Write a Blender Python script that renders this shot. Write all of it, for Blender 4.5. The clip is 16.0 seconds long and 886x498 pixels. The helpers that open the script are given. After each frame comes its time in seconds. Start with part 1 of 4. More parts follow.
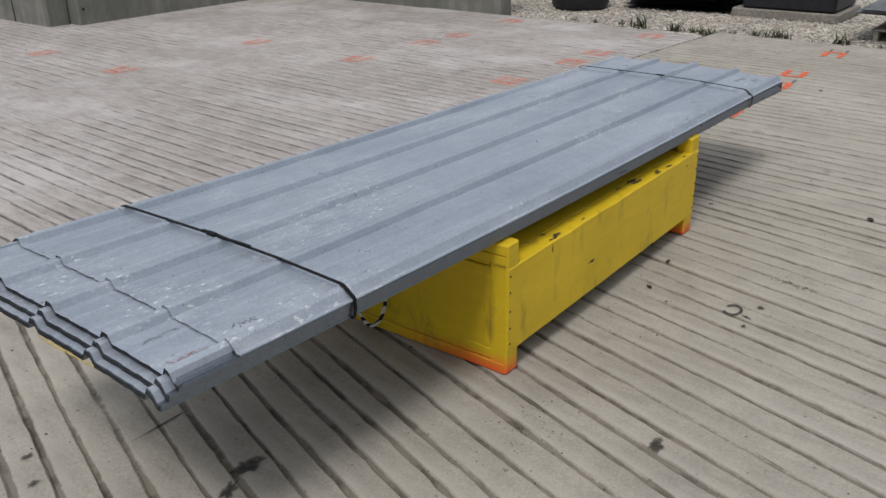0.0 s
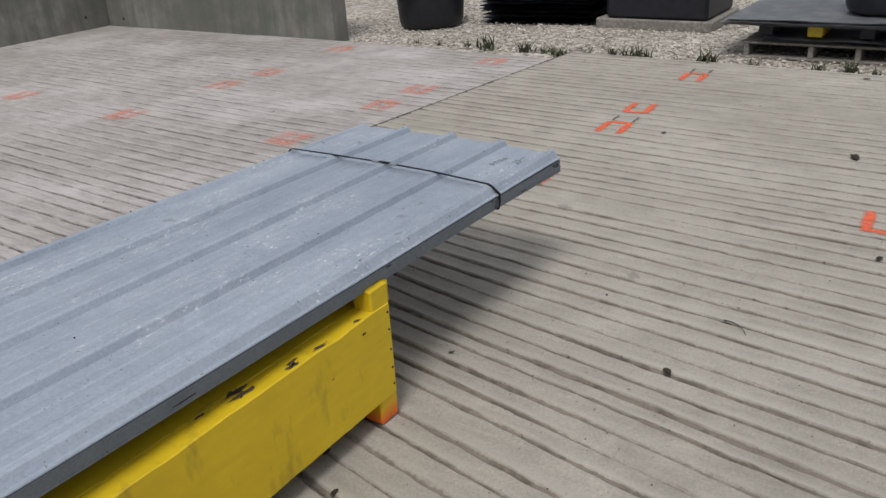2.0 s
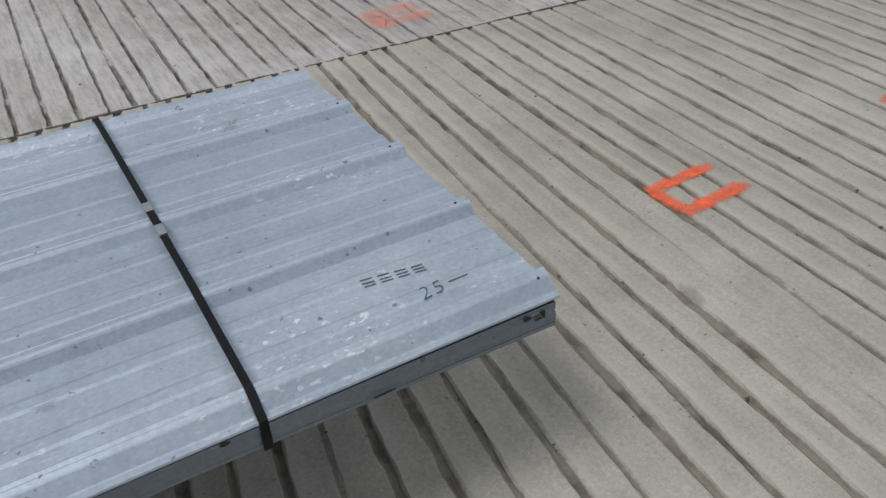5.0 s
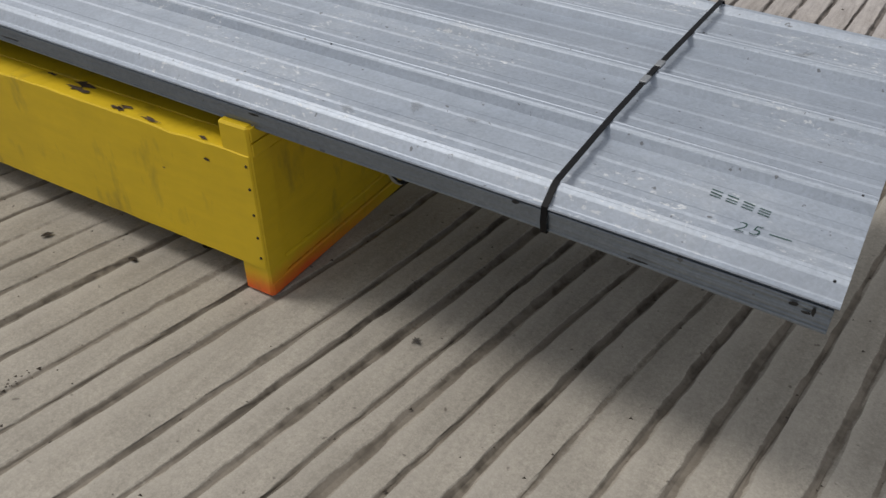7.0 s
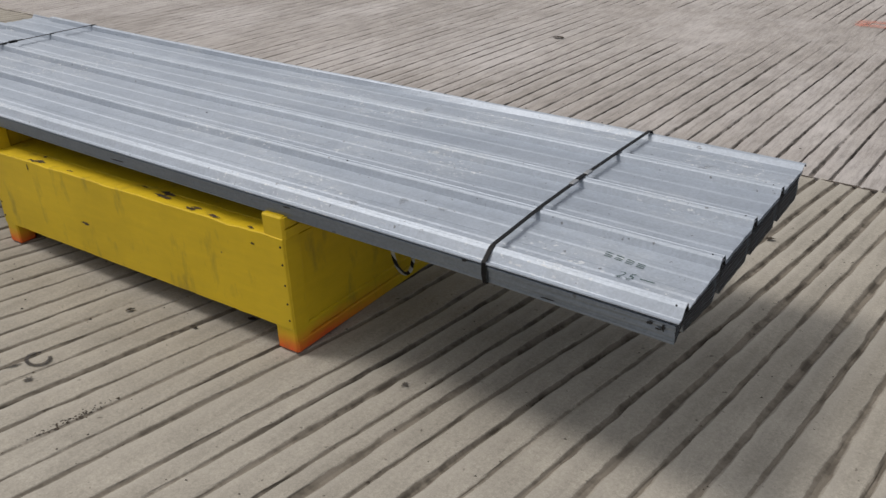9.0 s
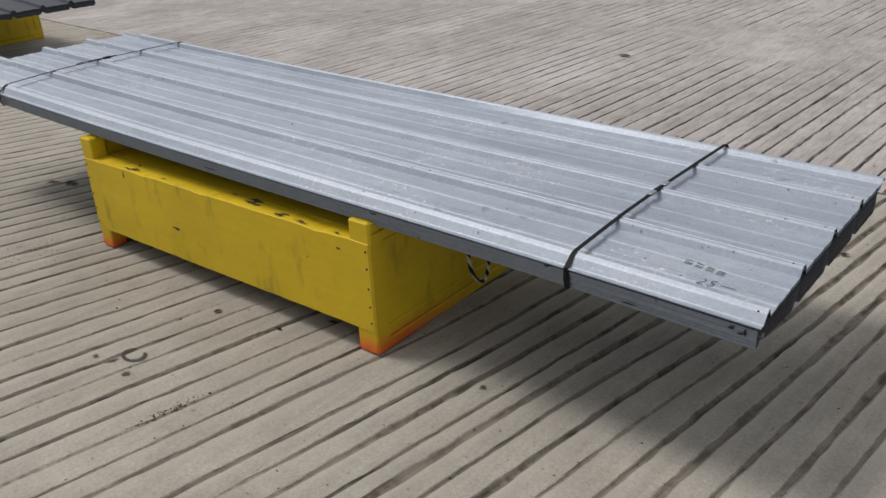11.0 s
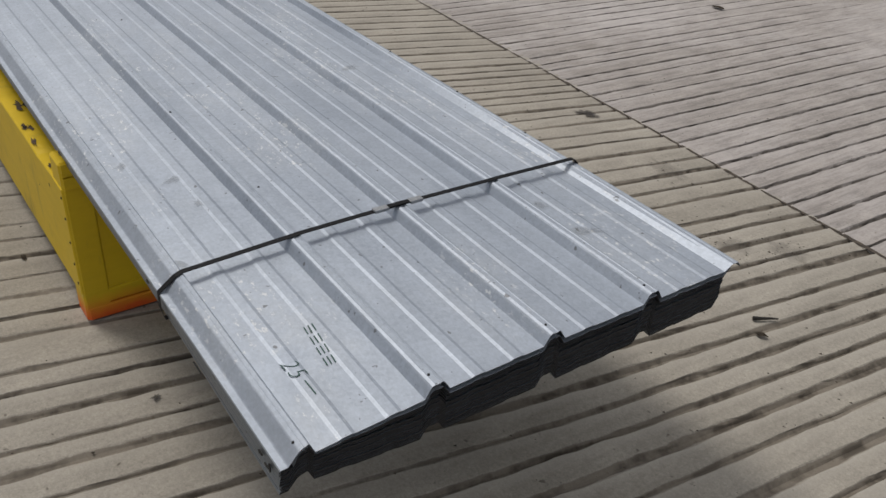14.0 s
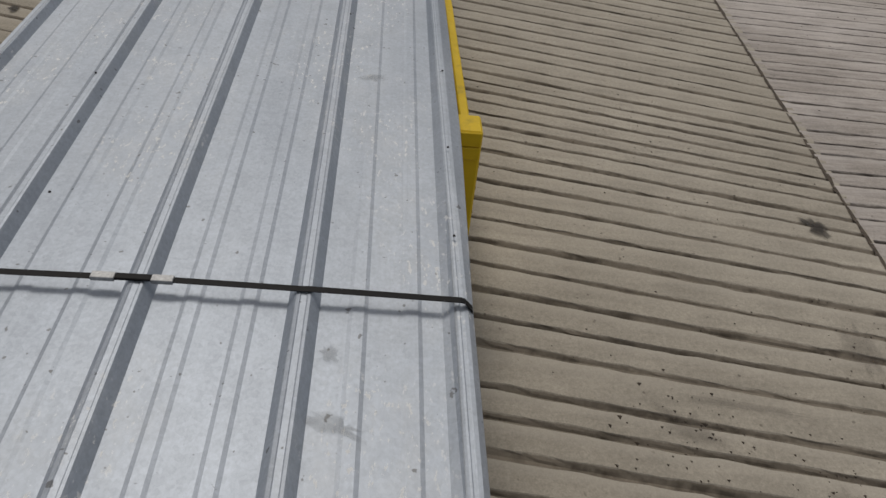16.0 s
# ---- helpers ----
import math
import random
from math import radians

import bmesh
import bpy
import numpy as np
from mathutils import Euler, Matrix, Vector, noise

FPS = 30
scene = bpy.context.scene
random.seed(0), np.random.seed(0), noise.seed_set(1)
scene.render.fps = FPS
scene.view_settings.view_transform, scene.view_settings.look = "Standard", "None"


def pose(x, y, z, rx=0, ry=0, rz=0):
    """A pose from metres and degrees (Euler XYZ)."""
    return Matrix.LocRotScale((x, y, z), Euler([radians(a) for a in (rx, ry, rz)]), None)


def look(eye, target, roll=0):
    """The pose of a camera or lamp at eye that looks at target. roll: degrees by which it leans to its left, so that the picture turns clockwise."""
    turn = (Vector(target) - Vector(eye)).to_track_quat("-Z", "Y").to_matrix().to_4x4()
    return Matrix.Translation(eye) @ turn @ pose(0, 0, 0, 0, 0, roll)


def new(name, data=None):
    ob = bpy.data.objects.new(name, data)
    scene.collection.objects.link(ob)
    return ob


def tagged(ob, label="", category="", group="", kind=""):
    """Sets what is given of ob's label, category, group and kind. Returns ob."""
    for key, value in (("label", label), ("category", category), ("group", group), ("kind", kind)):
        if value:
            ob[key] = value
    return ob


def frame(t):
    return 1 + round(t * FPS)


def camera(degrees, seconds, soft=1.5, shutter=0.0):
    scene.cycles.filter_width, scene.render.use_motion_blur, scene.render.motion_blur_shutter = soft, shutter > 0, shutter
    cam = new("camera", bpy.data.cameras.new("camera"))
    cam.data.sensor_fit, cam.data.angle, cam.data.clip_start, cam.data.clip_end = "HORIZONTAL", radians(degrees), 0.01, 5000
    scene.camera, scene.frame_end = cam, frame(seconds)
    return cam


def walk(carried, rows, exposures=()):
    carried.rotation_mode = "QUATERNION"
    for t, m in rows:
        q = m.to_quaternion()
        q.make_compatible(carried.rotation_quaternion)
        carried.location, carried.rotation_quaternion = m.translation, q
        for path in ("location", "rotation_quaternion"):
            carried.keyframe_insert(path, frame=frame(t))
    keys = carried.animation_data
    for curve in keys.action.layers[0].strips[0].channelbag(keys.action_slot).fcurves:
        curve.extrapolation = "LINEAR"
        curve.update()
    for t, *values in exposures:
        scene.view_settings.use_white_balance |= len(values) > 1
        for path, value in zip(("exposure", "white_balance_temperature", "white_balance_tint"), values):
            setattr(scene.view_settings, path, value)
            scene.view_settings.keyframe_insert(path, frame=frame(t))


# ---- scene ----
# ======== camera ========
cam = camera(55.3, 16.0)
PATH = [
    (0, (-4.049, -1.795, 1.461), (-2.617, -0.655, 0.654), -1.1),
    (0.5, (-3.65, -1.819, 1.48), (-2.196, -0.704, 0.677), -1.9),
    (1, (-3.152, -1.926, 1.48), (-1.699, -0.817, 0.668), -2.5),
    (1.5, (-2.695, -1.846, 1.453), (-1.237, -0.749, 0.635), -2.7),
    (2, (-2.274, -1.836, 1.458), (-0.779, -0.785, 0.645), -3.7),
    (2.5, (-1.825, -1.855, 1.444), (-0.368, -0.799, 0.57), -3.0),
    (3, (-1.43, -1.793, 1.397), (-0.031, -0.776, 0.393), -2.5),
    (3.2, (-1.265, -1.773, 1.401), (0.145, -0.788, 0.381), -2.9),
    (5.3, (-0.006, -1.156, 1.233), (0.363, 0.412, 0.047), -5.9),
    (5.5, (0.078, -1.119, 1.241), (0.121, 0.484, 0.046), -7.3),
    (6, (0.133, -1.209, 1.21), (-0.234, 0.347, 0.008), -4.1),
    (6.5, (0.212, -1.401, 1.239), (-0.409, 0.07, 0.034), -1.0),
    (7, (0.446, -1.54, 1.252), (-0.38, -0.181, 0.04), -0.1),
    (7.5, (0.624, -1.745, 1.328), (-0.311, -0.241, 0.4), -3.5),
    (8, (0.78, -1.885, 1.349), (-0.174, -0.372, 0.455), -2.4),
    (8.5, (0.92, -1.863, 1.343), (-0.091, -0.389, 0.445), -2.4),
    (9, (0.925, -1.916, 1.363), (-0.126, -0.468, 0.468), -2.0),
    (9.2, (0.9, -1.95, 1.377), (-0.171, -0.51, 0.495), -1.2),
    (11.3, (0.928, -2.03, 1.371), (-0.237, -0.644, 0.522), -2.9),
    (11.5, (0.986, -1.983, 1.392), (-0.125, -0.558, 0.536), -2.2),
    (12, (1.137, -1.753, 1.388), (0.056, -0.311, 0.522), -2.5),
    (12.5, (1.159, -1.578, 1.37), (0.055, -0.158, 0.495), -2.5),
    (13, (1.125, -1.348, 1.329), (0.005, 0.025, 0.401), 8.0),
    (13.5, (1.153, -1.084, 1.299), (0.015, 0.223, 0.3), 7.5),
    (14, (1.21, -0.804, 1.315), (-0.147, 0.222, 0.264), 4.0),
    (14.5, (1.147, -0.515, 1.293), (-0.297, 0.373, 0.23), 4.7),
    (15, (1.1, -0.219, 1.287), (-0.373, 0.589, 0.202), 5.9),
    (15.5, (1.109, 0.076, 1.295), (-0.509, 0.345, 0.149), 1.2),
    (16, (0.931, 0.315, 1.269), (-0.686, 0.488, 0.104), 7.2),
]
walk(cam, [(t, look(eye, target, roll)) for t, eye, target, roll in PATH],
     exposures=[(0.0, -0.13, 6350, 10.5), (3.2, -0.10, 6350, 10.5), (5.4, -0.24, 6100, 7.5), (6.6, -0.30, 6500, 10), (8.5, -0.24, 6700, 11),
                (12.5, -0.17, 6500, 10.5), (14.2, -0.43, 6700, 11), (15.3, -0.64, 6800, 10.5), (16.0, -0.76, 6950, 11)])

# ======== world and sun: hazy bright sky ========
SUN_WAY = Vector((-0.29, -0.10, 0.55)).normalized()
world = bpy.data.worlds.new("hazy_sky")
scene.world = world
world.use_nodes = True
wn, wl = world.node_tree.nodes, world.node_tree.links
sky = wn.new("ShaderNodeTexSky")
sky.sky_type, sky.sun_disc = "NISHITA", False
sky.sun_elevation = math.asin(SUN_WAY.z)
sky.sun_rotation = math.atan2(SUN_WAY.x, SUN_WAY.y) % (2 * math.pi)
sky.dust_density, sky.air_density, sky.ozone_density = 4.0, 1.0, 1.0
haze = wn.new("ShaderNodeMixRGB")
haze.inputs["Fac"].default_value = 0.82
# thin overcast: several times as bright overhead as at the horizon
veil = wn.new("ShaderNodeMixRGB")
veil.inputs["Color1"].default_value, veil.inputs["Color2"].default_value = (1.35, 1.6, 2.05, 1), (10.4, 10.5, 10.7, 1)
up = wn.new("ShaderNodeSeparateXYZ")
wl.new(wn.new("ShaderNodeTexCoord").outputs["Generated"], up.inputs[0])
climb = wn.new("ShaderNodeMath")
climb.operation, climb.use_clamp = "POWER", True
climb.inputs[1].default_value = 1.25
wl.new(up.outputs["Z"], climb.inputs[0])
wl.new(climb.outputs[0], veil.inputs["Fac"])
veil.use_clamp = False
wl.new(veil.outputs["Color"], haze.inputs["Color2"])
wl.new(sky.outputs["Color"], haze.inputs["Color1"])
wl.new(haze.outputs["Color"], wn["Background"].inputs["Color"])
wn["Background"].inputs["Strength"].default_value = 0.111

sun = new("sun", bpy.data.lights.new("sun", "SUN"))
sun.data.energy, sun.data.angle, sun.data.color = 1.85, radians(16), (1.0, 0.97, 0.925)
sun.matrix_world = look(SUN_WAY * 30, (0, 0, 0))


# ======== materials ========
def mat(name):
    m = bpy.data.materials.new(name)
    m.use_nodes = True
    t = m.node_tree
    return m, t.nodes, t.links, t.nodes["Principled BSDF"]


def node(n, kind, **inputs):
    x = n.new(kind)
    for key, value in inputs.items():
        x.inputs[key.replace("_", " ")].default_value = value
    return x


def noise_tex(n, l, co, scale, detail=4.0, rough=0.55, stretch=None):
    src = co
    if stretch:
        mp = n.new("ShaderNodeMapping")
        mp.inputs["Scale"].default_value = stretch
        l.new(co, mp.inputs["Vector"])
        src = mp.outputs["Vector"]
    x = node(n, "ShaderNodeTexNoise", Scale=scale, Detail=detail, Roughness=rough)
    l.new(src, x.inputs["Vector"])
    return x.outputs["Fac"]


def ramp(n, l, fac, stops):
    x = n.new("ShaderNodeValToRGB")
    els = x.color_ramp.elements
    while len(els) < len(stops):
        els.new(0.5)
    for e, (p, c) in zip(els, stops):
        e.position = p
        e.color = (c, c, c, 1) if isinstance(c, (int, float)) else (*c, 1)
    l.new(fac, x.inputs["Fac"])
    return x.outputs["Color"]


def mix(n, l, kind, fac, a, b):
    x = n.new("ShaderNodeMixRGB")
    x.blend_type = kind
    for key, v in (("Fac", fac), ("Color1", a), ("Color2", b)):
        if isinstance(v, bpy.types.NodeSocket):
            l.new(v, x.inputs[key])
        elif isinstance(v, (int, float)):
            x.inputs[key].default_value = v if key == "Fac" else (v, v, v, 1)
        else:
            x.inputs[key].default_value = (*v, 1)
    return x.outputs["Color"]


def bump(n, l, bsdf, height, strength, distance):
    b = node(n, "ShaderNodeBump", Strength=strength, Distance=distance)
    l.new(height, b.inputs["Height"])
    l.new(b.outputs["Normal"], bsdf.inputs["Normal"])


def coords(n, kind="Object"):
    return n.new("ShaderNodeTexCoord").outputs[kind]


def plain(name, color, rough, metal=0.0, vary=0.25, scale=20.0, bumpy=0.15, dist=0.003):
    m, n, l, b = mat(name)
    co = coords(n)
    f = noise_tex(n, l, co, scale)
    g = noise_tex(n, l, co, scale * 0.17)
    lo, hi = tuple(c * (1 - vary) for c in color), tuple(min(1, c * (1 + vary)) for c in color)
    c1 = ramp(n, l, f, [(0.3, lo), (0.7, hi)])
    c2 = mix(n, l, "MULTIPLY", 0.5, c1, ramp(n, l, g, [(0.3, 0.75), (0.7, 1.15)]))
    l.new(c2, b.inputs["Base Color"])
    b.inputs["Roughness"].default_value, b.inputs["Metallic"].default_value = rough, metal
    if bumpy:
        bump(n, l, b, f, bumpy, dist)
    return m


def concrete(name, base, dark, dirt=None, broken=False, streaked=False):
    m, n, l, b = mat(name)
    co = coords(n)
    big = noise_tex(n, l, co, 0.7, 5, 0.6)
    mid = noise_tex(n, l, co, 5.0, 6, 0.62)
    fine = noise_tex(n, l, co, 95.0, 5, 0.7)
    streak = noise_tex(n, l, co, 9.0, 4, 0.6, (3.2, 0.25, 1.0))
    c = ramp(n, l, mid, [(0.28, tuple(x * 0.84 for x in base)), (0.72, tuple(x * 1.12 for x in base))])
    c = mix(n, l, "MULTIPLY", 0.8, c, ramp(n, l, big, [(0.3, (0.74, 0.72, 0.68)), (0.68, (1.12, 1.11, 1.09))]))
    c = mix(n, l, "MULTIPLY", 0.45, c, ramp(n, l, fine, [(0.3, 0.66), (0.66, 1.22)]))
    grit = noise_tex(n, l, co, 240.0, 3, 0.7)
    c = mix(n, l, "MULTIPLY", 0.38, c, ramp(n, l, grit, [(0.32, 0.62), (0.68, 1.28)]))
    c = mix(n, l, "MULTIPLY", 0.5, c, ramp(n, l, streak, [(0.32, 0.8), (0.66, 1.1)]))
    speck = noise_tex(n, l, co, 46.0, 2, 0.5)
    c = mix(n, l, "MIX", ramp(n, l, speck, [(0.70, 0.0), (0.76, 0.75)]), c, dark)
    blotch = noise_tex(n, l, co, 1.9, 6, 0.7)
    c = mix(n, l, "MIX", ramp(n, l, blotch, [(0.60, 0.0), (0.74, 0.35)]), c, tuple(x * 0.62 for x in base))
    if streaked:
        # dark algae runs down from the coping
        run = noise_tex(n, l, co, 7.0, 5, 0.65, (1.0, 1.0, 0.10))
        film = noise_tex(n, l, co, 1.6, 5, 0.7)
        c = mix(n, l, "MIX", ramp(n, l, run, [(0.42, 0.0), (0.66, 0.75)]), c, (0.12, 0.125, 0.10))
        c = mix(n, l, "MIX", ramp(n, l, film, [(0.38, 0.0), (0.58, 0.7)]), c, (0.13, 0.135, 0.115))
    if dirt:
        a = n.new("ShaderNodeAttribute")
        a.attribute_name = "dirt"
        clump = noise_tex(n, l, co, 34.0, 4, 0.7)
        amount = a.outputs["Fac"]
        # negative values colour in the highlight along the groove's raised burr
        ridge = n.new("ShaderNodeMath")
        ridge.operation, ridge.use_clamp = "MULTIPLY", True
        ridge.inputs[1].default_value = -1.1
        l.new(a.outputs["Fac"], ridge.inputs[0])
        c = mix(n, l, "MIX", ridge.outputs[0], c, tuple(min(1.0, x * 1.22) for x in base))
        if broken:
            # the grooves survive in dashes, and pale laitance is left between them
            pale = noise_tex(n, l, co, 1.1, 7, 0.75, (1.0, 0.55, 1.0))
            c = mix(n, l, "MIX", ramp(n, l, pale, [(0.47, 0.0), (0.62, 0.6)]), c, (0.52, 0.487, 0.47))
            scratch = noise_tex(n, l, co, 55.0, 5, 0.75, (1.0, 0.10, 1.0))
            c = mix(n, l, "MULTIPLY", 0.6, c, ramp(n, l, scratch, [(0.36, 0.62), (0.52, 1.0), (0.68, 1.18)]))
            dashes = noise_tex(n, l, co, 6.5, 5, 0.7, (1.0, 0.35, 1.0))
            keep = mix(n, l, "MULTIPLY", 1.0, ramp(n, l, dashes, [(0.38, 0.1), (0.54, 1.15)]), a.outputs["Fac"])
            amount = keep
        s = n.new("ShaderNodeMath")
        s.operation = "MULTIPLY_ADD"
        s.inputs[1].default_value = 1.15
        l.new(amount, s.inputs[0])
        l.new(clump, s.inputs[2])
        c = mix(n, l, "MIX", ramp(n, l, s.outputs[0], [(0.74, 0.0), (0.94, 0.62), (1.0, 0.68)]), c, dirt)
        s2 = n.new("ShaderNodeMath")
        s2.operation = "MULTIPLY"
        l.new(amount, s2.inputs[0])
        l.new(ramp(n, l, noise_tex(n, l, co, 7.0, 4, 0.7), [(0.47, 0.0), (0.60, 0.92)]), s2.inputs[1])
        c = mix(n, l, "MIX", s2.outputs[0], c, tuple(x * 0.45 for x in dirt))
    l.new(c, b.inputs["Base Color"])
    b.inputs["Roughness"].default_value = 0.88
    b.inputs["Specular IOR Level"].default_value = 0.3
    bump(n, l, b, mix(n, l, "MIX", 0.5, mid, fine), 0.45, 0.004)
    return m


CONCRETE = concrete("broom_finished_concrete", (0.358, 0.333, 0.290), (0.10, 0.085, 0.07), (0.142, 0.117, 0.09))
CONCRETE_FAR = concrete("weathered_concrete", (0.378, 0.350, 0.332), (0.10, 0.085, 0.07), (0.10, 0.085, 0.072), True)
WALL = concrete("stained_wall_concrete", (0.285, 0.28, 0.255), (0.07, 0.07, 0.06), streaked=True)


def galvanised(name, base, rough, metal=0.92, bloom=1.0):
    m, n, l, b = mat(name)
    co = coords(n)
    sp = n.new("ShaderNodeTexVoronoi")
    sp.inputs["Scale"].default_value = 130.0
    l.new(co, sp.inputs["Vector"])
    grain = noise_tex(n, l, co, 16.0, 5, 0.6)
    cloud = noise_tex(n, l, co, 2.3, 4, 0.6, (0.6, 2.0, 1.0))
    long = noise_tex(n, l, co, 22.0, 3, 0.5, (0.06, 2.0, 1.0))
    c = ramp(n, l, sp.outputs["Color"], [(0.2, tuple(x * 0.95 for x in base)), (0.8, tuple(min(1, x * 1.04) for x in base))])
    c = mix(n, l, "MULTIPLY", 0.7, c, ramp(n, l, cloud, [(0.3, (0.80, 0.82, 0.84)), (0.7, (1.06, 1.06, 1.05))]))
    c = mix(n, l, "MULTIPLY", 0.22, c, ramp(n, l, long, [(0.3, 0.82), (0.7, 1.1)]))
    c = mix(n, l, "MULTIPLY", 0.35, c, ramp(n, l, grain, [(0.3, 0.8), (0.7, 1.1)]))
    # white storage bloom in soft clouds; small pale dashes lie in the same areas
    spot = noise_tex(n, l, co, 84.0, 4, 0.65, (0.6, 1.3, 1.0))
    area = noise_tex(n, l, co, 2.6, 3, 0.5, (0.9, 1.4, 1.0))
    if bloom:
        soft = noise_tex(n, l, co, 16.0, 6, 0.72, (0.6, 1.0, 1.0))
        veil = mix(n, l, "MULTIPLY", 1.0, ramp(n, l, soft, [(0.45, 0.0), (0.75, 0.42 * bloom)]), ramp(n, l, area, [(0.42, 0.0), (0.6, 1.0)]))
        c = mix(n, l, "MIX", veil, c, (0.56, 0.58, 0.59))
        dash = mix(n, l, "MULTIPLY", 1.0, ramp(n, l, spot, [(0.597, 0.0), (0.64, 1.1 * bloom)]), ramp(n, l, area, [(0.50, 0.0), (0.58, 1.0)]))
        c = mix(n, l, "MIX", dash, c, (0.61, 0.63, 0.64))
        # the cloudy crust is chalky, not metal; the dashes are drawn alike
        crust = mix(n, l, "LIGHTEN", 1.0, veil, dash)
        l.new(ramp(n, l, crust, [(0.0, metal), (0.9, 0.0)]), b.inputs["Metallic"])
    rub = noise_tex(n, l, co, 170.0, 3, 0.7, (0.8, 1.2, 1.0))
    c = mix(n, l, "MULTIPLY", 0.28, c, ramp(n, l, rub, [(0.32, 0.70), (0.68, 1.2)]))
    # dark grime flecks
    fleck = noise_tex(n, l, co, 64.0, 2, 0.5)
    c = mix(n, l, "MIX", ramp(n, l, fleck, [(0.71, 0.0), (0.745, 0.75)]), c, (0.13, 0.13, 0.13))
    l.new(c, b.inputs["Base Color"])
    if not bloom:
        b.inputs["Metallic"].default_value = metal
    r = n.new("ShaderNodeMath")
    r.operation = "MULTIPLY_ADD"
    r.inputs[1].default_value, r.inputs[2].default_value = 0.22, rough - 0.11
    l.new(cloud, r.inputs[0])
    l.new(r.outputs[0], b.inputs["Roughness"])
    bump(n, l, b, mix(n, l, "MIX", 0.5, grain, spot), 0.08, 0.002)
    return m


GALV = galvanised("galvanised_sheet", (0.418, 0.46, 0.52), 0.57, 0.64, 0.8)
# darker copy of the sheet metal, with the shade between stacked edges coloured in
GALV_SHADED = galvanised("galvanised_sheet_shaded", (0.25, 0.28, 0.315), 0.40, 0.9, 0.0)
# near-black colour stands in for shade at the sheet ends and lip gap
SHADED_END = plain("shaded_sheared_edge", (0.018, 0.019, 0.022), 0.75, 0.2, 0.4, 60)
DARK_SHEET = plain("dark_blue_grey_sheet", (0.035, 0.04, 0.05), 0.45, 0.0, 0.3, 30)


def painted(name, paint, orange=None):
    """Yellow gloss paint on plywood, chipped and rubbed; orange spray low down when orange is (fade_y0, fade_y1)."""
    m, n, l, b = mat(name)
    co = coords(n)
    grain = noise_tex(n, l, co, 26.0, 5, 0.6, (0.25, 0.25, 1.6))
    big = noise_tex(n, l, co, 3.2, 5, 0.65)
    c = ramp(n, l, big, [(0.3, tuple(x * 0.86 for x in paint)), (0.7, tuple(x * 1.05 for x in paint))])
    c = mix(n, l, "MULTIPLY", 0.3, c, ramp(n, l, grain, [(0.3, 0.8), (0.7, 1.1)]))
    if orange:
        sep = n.new("ShaderNodeSeparateXYZ")
        l.new(co, sep.inputs[0])
        edge = noise_tex(n, l, co, 24.0, 3)
        z = n.new("ShaderNodeMath")
        z.operation = "MULTIPLY_ADD"
        z.inputs[1].default_value = 0.035
        l.new(edge, z.inputs[0])
        l.new(sep.outputs["Z"], z.inputs[2])
        zr = n.new("ShaderNodeMapRange")
        zr.inputs["From Min"].default_value, zr.inputs["From Max"].default_value = 0.088, 0.026
        l.new(z.outputs[0], zr.inputs["Value"])
        yr = n.new("ShaderNodeMapRange")
        yr.inputs["From Min"].default_value, yr.inputs["From Max"].default_value = orange[1], orange[0]
        l.new(sep.outputs["Y"], yr.inputs["Value"])
        both = n.new("ShaderNodeMath")
        both.operation = "MULTIPLY"
        l.new(zr.outputs[0], both.inputs[0])
        l.new(yr.outputs[0], both.inputs[1])
        c = mix(n, l, "MIX", both.outputs[0], c, (0.80, 0.13, 0.025))
    smear = noise_tex(n, l, co, 8.0, 4, 0.6, (1.6, 1.6, 0.6))
    c = mix(n, l, "MIX", ramp(n, l, smear, [(0.57, 0.0), (0.72, 0.5)]), c, (0.20, 0.14, 0.03))
    chip = noise_tex(n, l, co, 19.0, 5, 0.65)
    c = mix(n, l, "MIX", ramp(n, l, chip, [(0.715, 0.0), (0.735, 0.9)]), c, (0.085, 0.05, 0.025))
    l.new(c, b.inputs["Base Color"])
    b.inputs["Roughness"].default_value = 0.5
    b.inputs["Specular IOR Level"].default_value = 0.35
    bump(n, l, b, mix(n, l, "MIX", 0.4, grain, chip), 0.25, 0.002)
    return m


YELLOW = painted("chipped_yellow_paint", (0.72, 0.495, 0.016))
YELLOW_LEG = painted("yellow_paint_orange_foot", (0.72, 0.495, 0.016), (-0.35, 0.0))
SCUFF = plain("bare_scuffed_wood", (0.075, 0.05, 0.03), 0.85, 0, 0.4, 60)
SCREW = plain("rusty_screw_head", (0.035, 0.025, 0.02), 0.6, 0.5, 0.3, 200)
STRAP = plain("black_plastic_band", (0.005, 0.005, 0.006), 0.6, 0, 0.3, 120, 0.1, 0.001)
STRAP.node_tree.nodes["Principled BSDF"].inputs["Specular IOR Level"].default_value = 0.2
SEAL = plain("crimped_steel_seal", (0.34, 0.35, 0.36), 0.5, 0.8, 0.2, 200)
INK = plain("green_black_marker_ink", (0.025, 0.075, 0.062), 0.6, 0, 0.3, 150, 0)
INK_RED = plain("faded_red_marker_ink", (0.30, 0.13, 0.12), 0.6, 0, 0.3, 150, 0)
INK_GREY = plain("faded_grey_marker_ink", (0.16, 0.16, 0.18), 0.6, 0, 0.3, 150, 0)
HOLE = plain("dark_hole_rim", (0.01, 0.01, 0.01), 0.7, 0, 0.2, 100, 0)
BLACK_TUB = plain("black_rubber_plastic", (0.010, 0.011, 0.016), 0.5, 0, 0.4, 15)
GREY_WOOD = plain("weathered_grey_wood", (0.23, 0.21, 0.18), 0.85, 0, 0.35, 30, 0.4)
